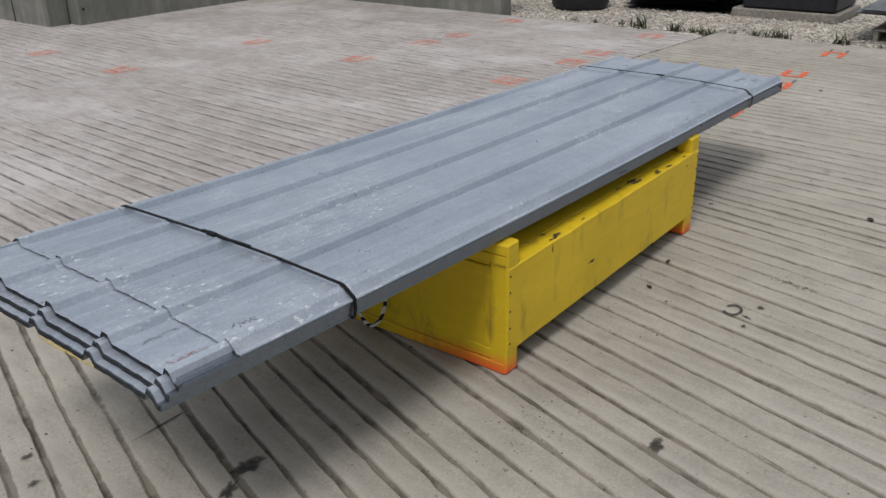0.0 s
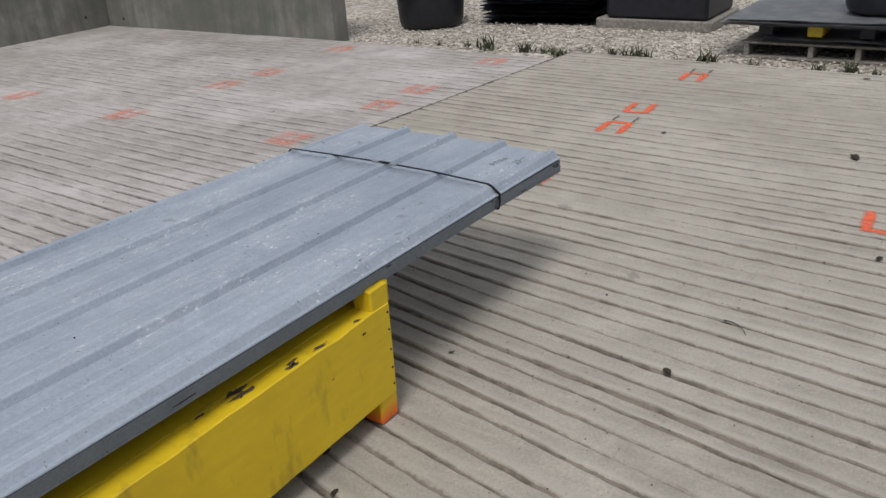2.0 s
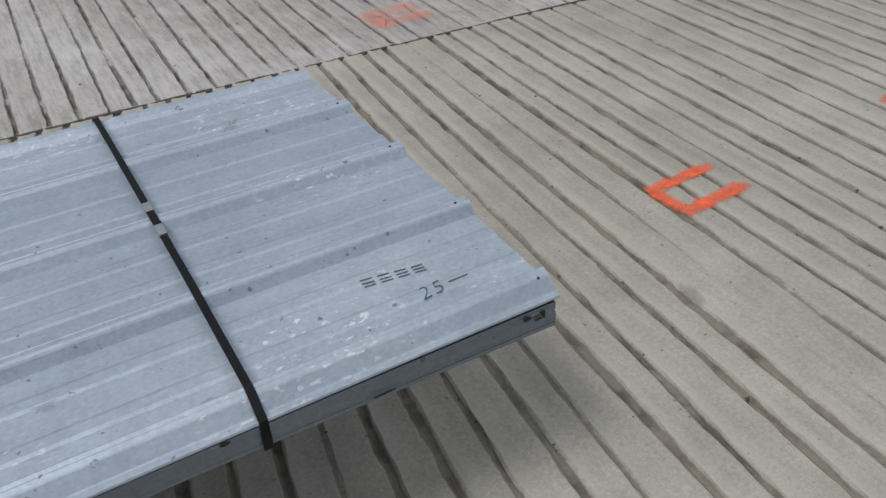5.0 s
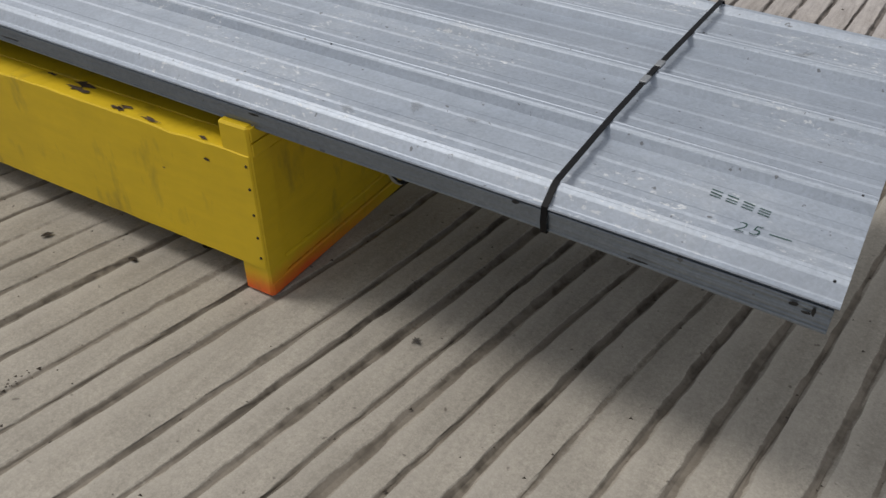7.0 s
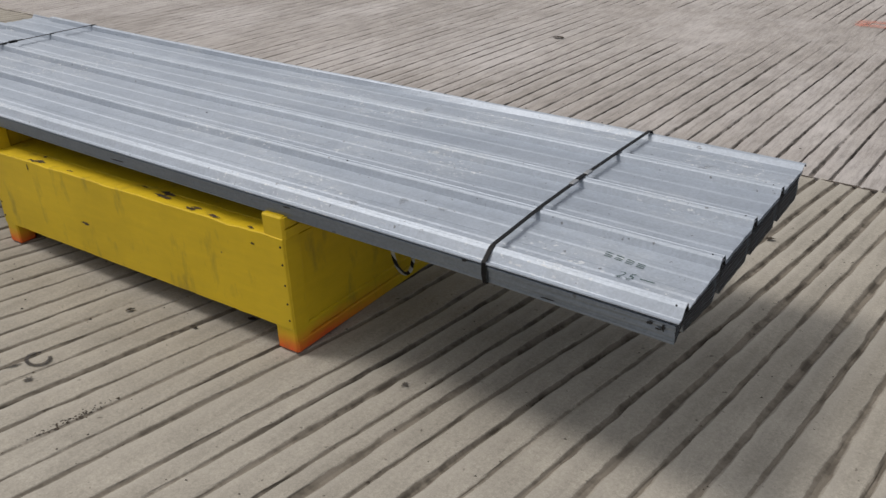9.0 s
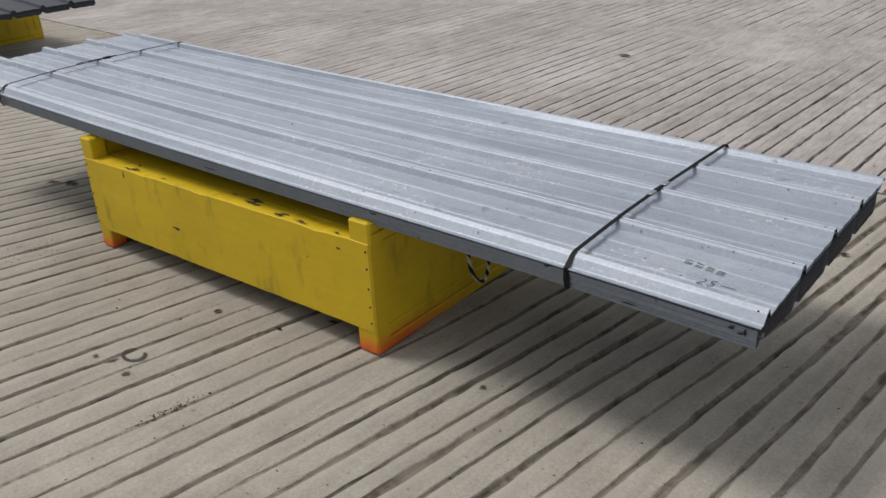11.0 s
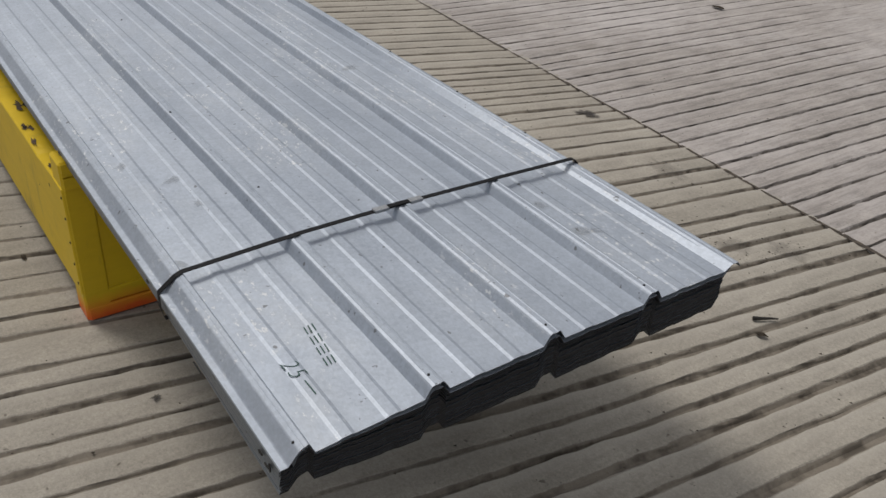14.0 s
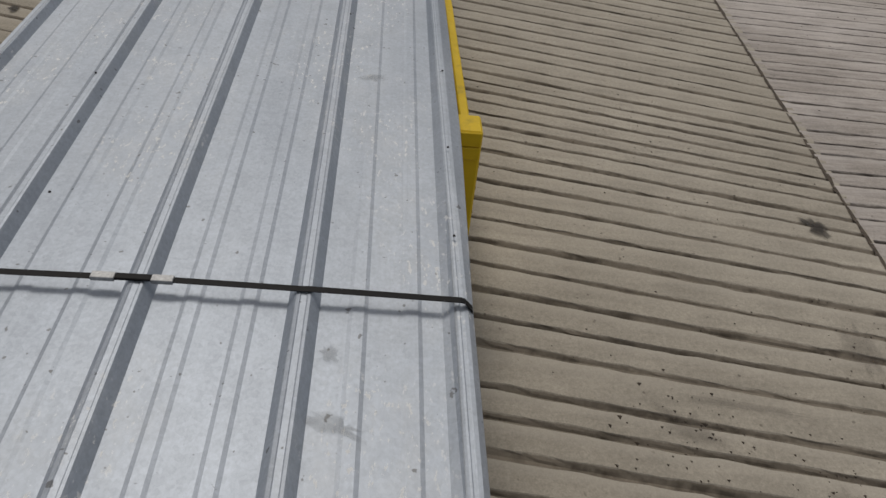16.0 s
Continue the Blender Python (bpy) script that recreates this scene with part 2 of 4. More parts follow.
GREY_SHEET = plain("dull_zinc_sheet", (0.40, 0.41, 0.42), 0.5, 0.55, 0.2, 8)
LEAF = plain("dead_brown_leaf", (0.075, 0.058, 0.04), 0.85, 0, 0.5, 60)
TWIG = plain("dark_twig_bark", (0.02, 0.017, 0.014), 0.8, 0, 0.4, 90)
WEED = plain("dusty_green_weed", (0.075, 0.082, 0.042), 0.75, 0, 0.5, 18, 0)
CRUMB = plain("loose_dirt_crumbs", (0.07, 0.055, 0.042), 0.9, 0, 0.6, 60)
YELLOW_STRIP = plain("yellow_plastic_strip", (0.62, 0.45, 0.02), 0.5, 0, 0.2, 20)


def gravel_material():
    m, n, l, b = mat("pale_limestone_gravel")
    co = coords(n)
    v = n.new("ShaderNodeTexVoronoi")
    v.inputs["Scale"].default_value = 26.0
    l.new(co, v.inputs["Vector"])
    big = noise_tex(n, l, co, 1.3, 4)
    c = ramp(n, l, v.outputs["Color"], [(0.1, (0.17, 0.145, 0.115)), (0.5, (0.38, 0.34, 0.285)), (0.95, (0.60, 0.56, 0.49))])
    c = mix(n, l, "MULTIPLY", 0.8, c, ramp(n, l, big, [(0.3, 0.72), (0.7, 1.08)]))
    l.new(c, b.inputs["Base Color"])
    b.inputs["Roughness"].default_value = 0.92
    bump(n, l, b, v.outputs["Distance"], 0.8, 0.02)
    return m


def stone_material():
    m, n, l, b = mat("limestone_chips")
    geo = n.new("ShaderNodeNewGeometry")
    c = ramp(n, l, geo.outputs["Random Per Island"], [(0.0, (0.20, 0.175, 0.145)), (0.5, (0.42, 0.38, 0.325)), (1.0, (0.66, 0.62, 0.55))])
    f = noise_tex(n, l, coords(n), 60.0)
    l.new(mix(n, l, "MULTIPLY", 0.5, c, ramp(n, l, f, [(0.3, 0.75), (0.7, 1.1)])), b.inputs["Base Color"])
    b.inputs["Roughness"].default_value = 0.9
    return m


def worn_mark(name, color, cover, scale=30.0, rough=0.85):
    """Thin paint or stain, broken up by a fine noise; an attribute fades its rim."""
    m, n, l, b = mat(name)
    co = coords(n)
    f = noise_tex(n, l, co, scale, 5, 0.65)
    a = n.new("ShaderNodeAttribute")
    a.attribute_name = "cover"
    s = n.new("ShaderNodeMath")
    s.operation = "ADD"
    l.new(f, s.inputs[0])
    l.new(a.outputs["Fac"], s.inputs[1])
    alpha = ramp(n, l, s.outputs[0], [(0.42, 0.0), (0.98, cover)])
    l.new(alpha, b.inputs["Alpha"])
    v = noise_tex(n, l, co, scale * 0.5, 3)
    l.new(ramp(n, l, v, [(0.3, tuple(x * 0.85 for x in color)), (0.7, tuple(min(1, x * 1.1) for x in color))]), b.inputs["Base Color"])
    b.inputs["Roughness"].default_value = rough
    return m


GRAVEL, STONE = gravel_material(), stone_material()
ORANGE = worn_mark("orange_marking_paint", (0.84, 0.125, 0.04), 0.95, 26)
ORANGE_FAINT = worn_mark("faded_orange_marking_paint", (0.78, 0.24, 0.15), 0.44, 9)
OIL = worn_mark("dark_oil_stain", (0.035, 0.03, 0.027), 0.8, 30)
OIL_FAINT = worn_mark("faded_oil_stain", (0.06, 0.05, 0.045), 0.2, 30)
OIL_MARK = worn_mark("old_grey_marking_paint", (0.13, 0.125, 0.115), 0.75, 26)
SMUDGE = worn_mark("grey_smudge", (0.24, 0.25, 0.25), 0.28, 40, 0.7)
PALE = worn_mark("pale_scrape", (0.62, 0.58, 0.54), 0.6, 18)


# ======== mesh helpers ========
def mesh_of(name, verts, faces, mats, index=None, smooth=False):
    me = bpy.data.meshes.new(name)
    me.from_pydata(verts, [], faces)
    for m in mats:
        me.materials.append(m)
    if index is not None:
        me.polygons.foreach_set("material_index", index)
    if smooth:
        me.polygons.foreach_set("use_smooth", [True] * len(faces))
    me.update()
    return me


def part(name, bm, material, parent, label=""):
    me = bpy.data.meshes.new(name)
    bm.to_mesh(me)
    bm.free()
    me.materials.append(material)
    ob = new(name, me)
    ob.parent = parent
    return tagged(ob, label)


def thing(name, at, label, category, group="", kind=""):
    ob = new(name)
    ob.location = at
    ob.empty_display_size = 0.1
    return tagged(ob, label, category, group, kind)


def block(x0, x1, y0, y1, z0, z1, bevel=0.003, bm=None):
    bm = bm or bmesh.new()
    got = bmesh.ops.create_cube(bm, size=1.0)
    vs = got["verts"]
    for v in vs:
        v.co = Vector(((x0 + x1) / 2 + v.co.x * (x1 - x0), (y0 + y1) / 2 + v.co.y * (y1 - y0), (z0 + z1) / 2 + v.co.z * (z1 - z0)))
    if bevel:
        es = list({e for v in vs for e in v.link_edges})
        bmesh.ops.bevel(bm, geom=es, offset=bevel, segments=1, affect="EDGES", profile=0.5)
    return bm


def tube(points, radius, sides=8, bm=None):
    """A round bar swept along points."""
    bm = bm or bmesh.new()
    rings = []
    for i, p in enumerate(points):
        p = Vector(p)
        d = (Vector(points[min(i + 1, len(points) - 1)]) - Vector(points[max(i - 1, 0)])).normalized()
        a = d.orthogonal().normalized() if not rings else (rings[-1][1] - d * rings[-1][1].dot(d)).normalized()
        b = d.cross(a)
        r = radius(i / max(1, len(points) - 1)) if callable(radius) else radius
        rings.append(([bm.verts.new(p + (a * math.cos(u) + b * math.sin(u)) * r) for u in [2 * math.pi * k / sides for k in range(sides)]], a))
    for (r0, _), (r1, _) in zip(rings, rings[1:]):
        for k in range(sides):
            bm.faces.new((r0[k], r0[(k + 1) % sides], r1[(k + 1) % sides], r1[k]))
    bm.faces.new(list(reversed(rings[0][0])))
    bm.faces.new(rings[-1][0])
    return bm


def decal(name, rings, material, label, category, lift=0.004):
    """A thin mark on a surface: nested outlines, full in the middle and fading at the rim. rings: (points, cover)."""
    verts, faces, cover = [], [], []
    for pts, c in rings:
        verts += [(x, y, z + lift) for x, y, z in pts]
        cover += [c] * len(pts)
    k = len(rings[0][0])
    for r in range(len(rings) - 1):
        for i in range(k):
            a, b = r * k + i, r * k + (i + 1) % k
            faces.append((a, b, b + k, a + k))
    faces.append(tuple(range(k)))
    me = mesh_of(name, verts, faces, [material])
    at = me.attributes.new("cover", "FLOAT", "POINT")
    at.data.foreach_set("value", cover)
    return tagged(new(name, me), label, category)


def blotch(name, x, y, z, rx, ry, material, label, category, turn=0.0, seed=0, lift=0.004):
    rnd = random.Random(seed)
    wob = [rnd.uniform(0.55, 1.35) for _ in range(18)]
    rings = []
    for k, c in ((0.35, 0.5), (0.8, 0.3), (1.2, -0.35)):
        pts = []
        for i in range(18):
            a = 2 * math.pi * i / 18
            u, v = rx * k * wob[i] * math.cos(a), ry * k * wob[i] * math.sin(a)
            pts.append((x + u * math.cos(turn) - v * math.sin(turn), y + u * math.sin(turn) + v * math.cos(turn), z))
        rings.append((pts, c))
    return decal(name, rings, material, label, category, lift)


# ======== ground ========
def joint_y(x):
    return 1.66 - 0.075 * x


def lean(x):
    return max(0.06, min(0.30, 0.15 - 0.065 * x))


def fan(x):
    """The drag lines spread a little as they pass under the load."""
    return float(np.interp(x, (-2.3, -1.35, -1.2, -0.9, -0.55, -0.15, 0.0, 0.15, 0.4), (0.0, -0.14, -0.14, -0.092, -0.045, 0.0, 0.04, 0.03, 0.0)))


# spacing of the hand-dragged grooves across the near slab, then carried on at about a tenth of a metre
MID = [-3.322, -3.217, -3.116, -3.001, -2.897, -2.787, -2.683, -2.572, -2.47, -2.372, -2.250, -2.126, -2.021, -1.922, -1.821, -1.716, -1.616,
       -1.514, -1.395, -1.293, -1.197, -1.102, -1.015, -0.916, -0.816, -0.723, -0.63, -0.546, -0.418, -0.340, -0.25, -0.158,
       -0.091, -0.004, 0.09, 0.182, 0.279, 0.375, 0.467, 0.57, 0.66, 0.762, 0.856, 0.968]
rnd = random.Random(4)
left, right = [], []
x = -1.514
while x > -8.6:
    x -= 0.1075 + rnd.uniform(-0.010, 0.010)
    if x < -3.38:
        left.append(x)
x = MID[-1]
while x < 4.2:
    x += 0.102 + rnd.uniform(-0.018, 0.018)
    right.append(x)
NEAR_GROOVES = left[::-1] + MID + right
FAR_GROOVES = []
x = -9.5
while x < 4.05:
    FAR_GROOVES.append(x)
    x += 0.101 + rnd.uniform(-0.02, 0.02)


def slab(name, grooves, place, rows, wear, wide, material, label):
    """A cast slab whose top is dragged into grooves. place(x, v) gives the point of the line x at v of 0 to 1."""
    verts, faces, dirt = [], [], []
    shape = ((-1.45, 0.0), (-0.85, -0.45), (-0.35, -1.0), (0.35, -1.0), (0.85, -0.45), (1.45, 0.0))
    per = len(shape) + 1
    cols = per * len(grooves)
    for r in range(rows + 1):
        v = r / rows
        for k, gx in enumerate(grooves):
            nx = grooves[k + 1] if k + 1 < len(grooves) else gx + 0.1
            cx, cy = place(gx, v)
            deep = wear(cx, cy, k)
            w = wide * (1 + 0.22 * math.sin(k * 2.7)) * (1 + 0.30 * noise.noise((k * 4.1, cy * 2.2, 21)) + 0.25 * noise.noise((k * 5.3, cy * 13.0, 31))) * (0.6 + 0.4 * min(1, deep))
            wob = 0.008 * noise.noise((k * 3.1, cy * 0.9, 0)) + 0.002 * noise.noise((k * 1.7, cy * 6.0, 3)) + 0.001 * noise.noise((k * 2.3, cy * 15.0, 8))
            for q, (u, drop) in enumerate(shape + ((None, 0.15),)):
                if u is None:
                    px, py = place((gx + nx) / 2, v)
                    z, d = 0.0006, 0.0
                else:
                    rag = 0.0048 * noise.noise((k * 7.7 + q, cy * 17.0, 6)) if q in (0, 1, 4, 5) else 0.0
                    px, py = cx + u * w + wob + rag, cy
                    # real dirt, plus left-wall shade and right-burr highlight put into the same values
                    z, d = 0.0085 * deep * drop + (0.0012, 0, 0, 0, 0, 0.0028)[q] * deep, min(1.0, deep) * (0.0, 0.85, 1.0, 0.8, 0.45, -0.5)[q]
                z += 0.0025 * noise.noise((px * 1.6, py * 1.6, 7)) + 0.0012 * noise.noise((px * 9, py * 9, 2)) - 0.0025
                verts.append((px, py, min(z, 0.0012)))
                dirt.append(d)
    for r in range(rows):
        for c in range(cols - 1):
            a = r * cols + c
            faces.append((a, a + 1, a + cols + 1, a + cols))
    # skirt down to the bed
    base = len(verts)
    rim = [r * cols for r in range(rows + 1)] + [rows * cols + c for c in range(1, cols)] + [r * cols + cols - 1 for r in range(rows - 1, -1, -1)] + list(range(cols - 2, 0, -1))
    for i in rim:
        verts.append((verts[i][0], verts[i][1], -0.14))
        dirt.append(0.0)
    for i in range(len(rim)):
        j = (i + 1) % len(rim)
        faces.append((rim[i], rim[j], base + j, base + i))
    me = mesh_of(name, verts, faces, [material])
    me.attributes.new("dirt", "FLOAT", "POINT").data.foreach_set("value", dirt)
    return tagged(new(name, me), label, "concrete slab", kind="structure")


def near_point(x, v):
    # rows are closest together beside the crate; the last row runs along the joint
    top = joint_y(x) - 0.003
    cut = -2.2
    y = -7.5 + (cut + 7.5) * v / 0.25 if v < 0.25 else cut + (top - cut) * (v - 0.25) / 0.75
    u = min(1.0, max(0.0, (y + 0.40) / 0.85))
    return x + lean(x) * y + fan(x) * u * u * (3 - 2 * u), y


def far_point(x, v):
    low = joint_y(x) + 0.003
    y = low + (13.0 - low) * v ** 1.6
    return x + 0.045 * (y - low), y


def near_wear(x, y, k):
    g = 0.92 + 0.85 * noise.noise((k * 0.9, y * 1.2, 5)) + 0.5 * noise.noise((x * 0.5, y * 0.5, 11))
    if x > 1.6:
        g -= 0.35 * min(1.0, (x - 1.6) / 1.2)
    return max(0.06, min(1.25, g))


def far_wear(x, y, k):
    g = 0.78 + 1.0 * noise.noise((k * 0.67, y * 1.6, 9)) + 1.5 * noise.noise((x * 0.55, y * 0.8, 15)) - 0.06 * max(0.0, y - 3.0)
    return max(0.0, min(1.2, g))


slab("floor_near_slab", NEAR_GROOVES, near_point, 200, near_wear, 0.0098, CONCRETE, "grooved tan concrete slab with dirty drag lines")
slab("floor_far_slab", FAR_GROOVES, far_point, 150, far_wear, 0.0068, CONCRETE_FAR, "worn grooved concrete slab beyond the joint")

# dirt packed in the joint between the slabs
bm = bmesh.new()
old = None
for i in range(561):
    jx = -9.0 + 0.025 * i
    jy = joint_y(jx) + 0.004 * noise.noise((jx * 2, 0, 0)) + 0.003 * noise.noise((jx * 14, 5, 0))
    w = max(0.0012, 0.0060 + 0.007 * noise.noise((jx * 6, 1, 0)) + 0.004 * noise.noise((jx * 21, 3, 0)))
    pair = [bm.verts.new((jx + 0.04, jy - w, 0.0006)), bm.verts.new((jx + 0.04, jy + w, 0.0006))]
    if old:
        bm.faces.new((old[0], pair[0], pair[1], old[1]))
    old = pair
me = bpy.data.meshes.new("joint_dirt")
bm.to_mesh(me)
bm.free()
me.materials.append(CRUMB)
tagged(new("joint_dirt", me), "dark dirt packed into the slab joint", "dirt", kind="stuff")

# the yard beyond: one sheet of pale gravel out to the horizon
def yard():
    xs = [-400, -60, -20, -9.8, -9.0] + [-8 + 2 * i for i in range(6)] + [4.0 + 0.25 * i for i in range(24)] + [12, 20, 60, 400]
    ys = [-400, -60, -20, -8.2] + [-7 + i for i in range(5)] + [-2 + 0.25 * i for i in range(28)] + [6, 8, 10, 13.4, 20, 60, 400]
    verts, faces = [], []
    for y in ys:
        for x in xs:
            h = -0.035 + 0.02 * noise.noise((x * 0.9, y * 0.9, 4)) + 0.01 * noise.noise((x * 3, y * 3, 8)) if x > 4.24 else -0.12
            verts.append((x, y, h))
    for j in range(len(ys) - 1):
        for i in range(len(xs) - 1):
            a = j * len(xs) + i
            faces.append((a, a + 1, a + len(xs) + 1, a + len(xs)))
    tagged(new("ground", mesh_of("ground", verts, faces, [GRAVEL], smooth=True)), "pale crushed limestone yard", "ground", kind="structure")


yard()


def chips():
    """Loose limestone chips on the yard and along the slab's edge."""
    r = random.Random(11)
    verts, faces = [], []
    for _ in range(8000):
        x = 4.30 + abs(r.gauss(0, 1.5))
        y = r.uniform(-2.4, 4.6)
        s = r.uniform(0.005, 0.015) * (1.5 if r.random() < 0.12 else 1)
        z = -0.03 + 0.02 * noise.noise((x * 0.9, y * 0.9, 4))
        b = len(verts)
        for dx, dy, dz in ((1, 0, 0), (-0.3, 0.9, 0.1), (-0.8, -0.6, 0), (0.3, -0.9, 0.1), (0.1, 0.1, 0.8), (0, 0, -0.6)):
            verts.append((x + s * dx * r.uniform(0.7, 1.3), y + s * dy * r.uniform(0.7, 1.3), z + s * dz * r.uniform(0.6, 1.1) + s * 0.3))
        for f in ((0, 1, 4), (1, 2, 4), (2, 3, 4), (3, 0, 4), (1, 0, 5), (2, 1, 5), (3, 2, 5), (0, 3, 5)):
            faces.append(tuple(b + i for i in f))
    tagged(new("gravel", mesh_of("gravel", verts, faces, [STONE])), "scattered pale limestone chips", "gravel", kind="stuff")


chips()


def wall(name, x0, x1, y0, y1, h, label):
    bm = block(x0, x1, y0, y1, -0.1, h, 0.015)
    me = bpy.data.meshes.new(name)
    bm.to_mesh(me)
    bm.free()
    me.materials.append(WALL)
    return tagged(new(name, me), label, "wall", kind="structure")


wall("wall_east", 4.16, 4.40, 3.84, 7.40, 1.5, "stained grey cast concrete bay wall")
wall("wall_north", 1.06, 4.42, 7.41, 7.75, 1.5, "stained grey cast concrete back wall")
wall("wall_west", 0.80, 1.055, 7.60, 10.5, 1.5, "grey cast concrete return wall with form joints")


# ======== roofing sheet bundles ========
def rib_profile():
    """Across the sheet: five trapezoid ribs 0.2286 apart with beaded crowns, two low stiffeners in each pan, a lap lip at both edges."""
    pts = [(-0.4812, -0.0056), (-0.4802, -0.0034), (-0.4700, -0.0042), (-0.4680, -0.0028)]
    for k in range(5):
        c = -0.4572 + 0.2286 * k
        if k == 0:
            pts += [(-0.4552, 0.0140), (-0.4530, 0.0156), (-0.4475, 0.0182), (-0.4460, 0.0180), (-0.4440, 0.0190), (-0.4408, 0.0204), (-0.4390, 0.0195), (-0.4300, 0.0)]
        elif k == 4:
            pts += [(0.4240, 0.0), (0.4345, 0.0170), (0.4375, 0.0196), (0.4405, 0.0198), (0.4420, 0.0186), (0.4460, 0.0186), (0.4475, 0.0196), (0.4530, 0.0188), (0.4610, 0.0050), (0.4625, -0.001)]
        else:
            pts += [(c - 0.0225, 0.0), (c - 0.0130, 0.0155), (c - 0.0105, 0.0182), (c - 0.0055, 0.0200), (c - 0.0040, 0.0190),
                    (c + 0.0040, 0.0188), (c + 0.0055, 0.0200), (c + 0.0095, 0.0195), (c + 0.0120, 0.0165), (c + 0.0225, 0.0)]
        if k < 4:
            for j in (1, 2):
                m = c + 0.0762 * j
                pts += [(m - 0.0140, 0.0), (m - 0.0080, 0.0017), (m + 0.0080, 0.0017), (m + 0.0140, 0.0)]
    return pts


PROFILE = rib_profile()
# the sheets under the top one end at the foot of the last rib
SHORT_PROFILE = [p for p in PROFILE if p[0] < 0.4375]
YAW = 0.0038  # the bundle lies a little askew on the crate


def rise(x):
    """Height of the underside of the bundle over the slab; it tips a little along its length, hangs at one end and springs up at the other."""
    return 0.4258 - 0.0165 * x - 0.008 * max(0.0, x + 0.25) ** 2 + 0.0062 * max(0.0, -1.2 - x) ** 2


def crown(y, t):
    return -t * (0.018 * (y / 0.457) ** 2 if y < 0 else 0.004 * (y / 0.457) ** 2)


def sheet_mesh(name, x0, x1, lift, shift, mats, end_lift, rnd, top):
    """One rolled sheet, with a real thickness. lift: height of its pan over the bottom one. mats: face, lip, sheared ends."""
    n = 40
    thick = 0.0011 if top else 0.0026
    profile = PROFILE if top else SHORT_PROFILE
    verts, faces, index = [], [], []
    k = len(profile)
    ph = rnd.uniform(0, 9)
    for i in range(n + 1):
        x = x0 + (x1 - x0) * i / n
        for under in (0, 1):
            for y, z in profile:
                u = min(1.0, max(0.0, (-2.2 - x) / 1.05)) ** 1.6
                yy = y + 0.012 * (1 - min(1.0, lift / 0.069)) * min(1.0, max(0.0, (0.42 - x) / 0.5)) + (shift if y < -0.46 or y > 0.43 else 0.0) + YAW * x
                zz = rise(x) + lift * (1 - u) + end_lift * u + z + crown(y, (lift * (1 - u) + 0.0616 * u) / 0.068)
                # the free end sags open below the top sheet
                zz -= 0.020 * max(0.0, (x - 0.05) / 0.41) ** 1.5 * min(1.0, 4 * (1 - min(1.0, lift / 0.069))) * min(1.0, max(0.0, (y + 0.46) / 0.2))
                if y > 0.455:
                    # the lap edge opens out between the straps
                    yy += 0.013 * min(1.0, max(0.0, -x) / 0.5)
                if top and y > 0.43:
                    # and is pressed flatter at the free end
                    s = min(1.0, max(0.0, (x + 1.2) / 1.2))
                    yy += 0.009 * s
                    zz -= 0.42 * s * z
                if top:
                    zz += 0.0016 * noise.noise((x * 1.4, y * 6, ph)) + 0.0006 * noise.noise((x * 5.0, y * 9, ph + 4))
                verts.append((x, yy, zz - under * thick))
    w = 2 * k
    for i in range(n):
        for j in range(k - 1):
            a = i * w + j
            faces.append((a, a + w, a + w + 1, a + 1))
            b = a + k
            faces.append((b, b + 1, b + w + 1, b + w))
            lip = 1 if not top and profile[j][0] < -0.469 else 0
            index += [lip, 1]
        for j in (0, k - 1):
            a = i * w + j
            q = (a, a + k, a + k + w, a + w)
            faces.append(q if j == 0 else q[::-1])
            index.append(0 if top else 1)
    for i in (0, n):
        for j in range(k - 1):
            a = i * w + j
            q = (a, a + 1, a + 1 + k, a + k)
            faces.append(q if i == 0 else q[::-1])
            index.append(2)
    return mesh_of(name, verts, faces, mats, index)


def bundle(at, label, count, top_mat, edge_mat, end_mat, x_left, x_right, seed):
    root = thing("roofing_sheet_bundle", at, label, "metal sheets")
    r = random.Random(seed)
    for i in range(count):
        top = i == count - 1
        lift = 0.0028 * i + (0.0022 if top else 0.0)
        # the two top sheets stop short; below them the ends part into three nests
        b = count - 3
        top_lift = 0.0028 * b
        if i > b:
            xl, end = x_left + (0.152 if i > b + 1 else 0.160), top_lift + 0.0024 * (i - b)
        elif i > b - 8:
            xl, end = x_left + r.uniform(0.0, 0.010) * (i < b), top_lift - 0.0016 * (b - i)
        elif i > b - 15:
            xl, end = x_left - 0.024 + r.uniform(0.0, 0.005), top_lift - 0.016 - 0.0016 * (b - 8 - i)
        else:
            xl, end = x_left - 0.043 + r.uniform(0.0, 0.005), top_lift - 0.030 - 0.0016 * (b - 15 - i)
        xr = x_right if i >= count - 2 else x_right - 0.006 - 0.002 * r.random()
        sh = -0.002 if top else 0.0045 if i > b - 2 else r.uniform(-0.0022, 0.0016)
        # the lip just below the top sheet is coloured as the gap's shade
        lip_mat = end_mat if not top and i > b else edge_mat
        # covered sheets take the shade-coloured copy, exposed ones the plain metal
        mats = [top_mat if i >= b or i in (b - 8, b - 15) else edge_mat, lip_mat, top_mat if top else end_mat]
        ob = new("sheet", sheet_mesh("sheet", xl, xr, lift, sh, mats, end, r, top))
        ob.parent = root
    return root


COUNT = 25
main_bundle = bundle((0, 0, 0), "bundle of galvanised ribbed roofing sheets on a yellow crate", COUNT, GALV, GALV_SHADED, SHADED_END, -3.262, 0.459, 3)


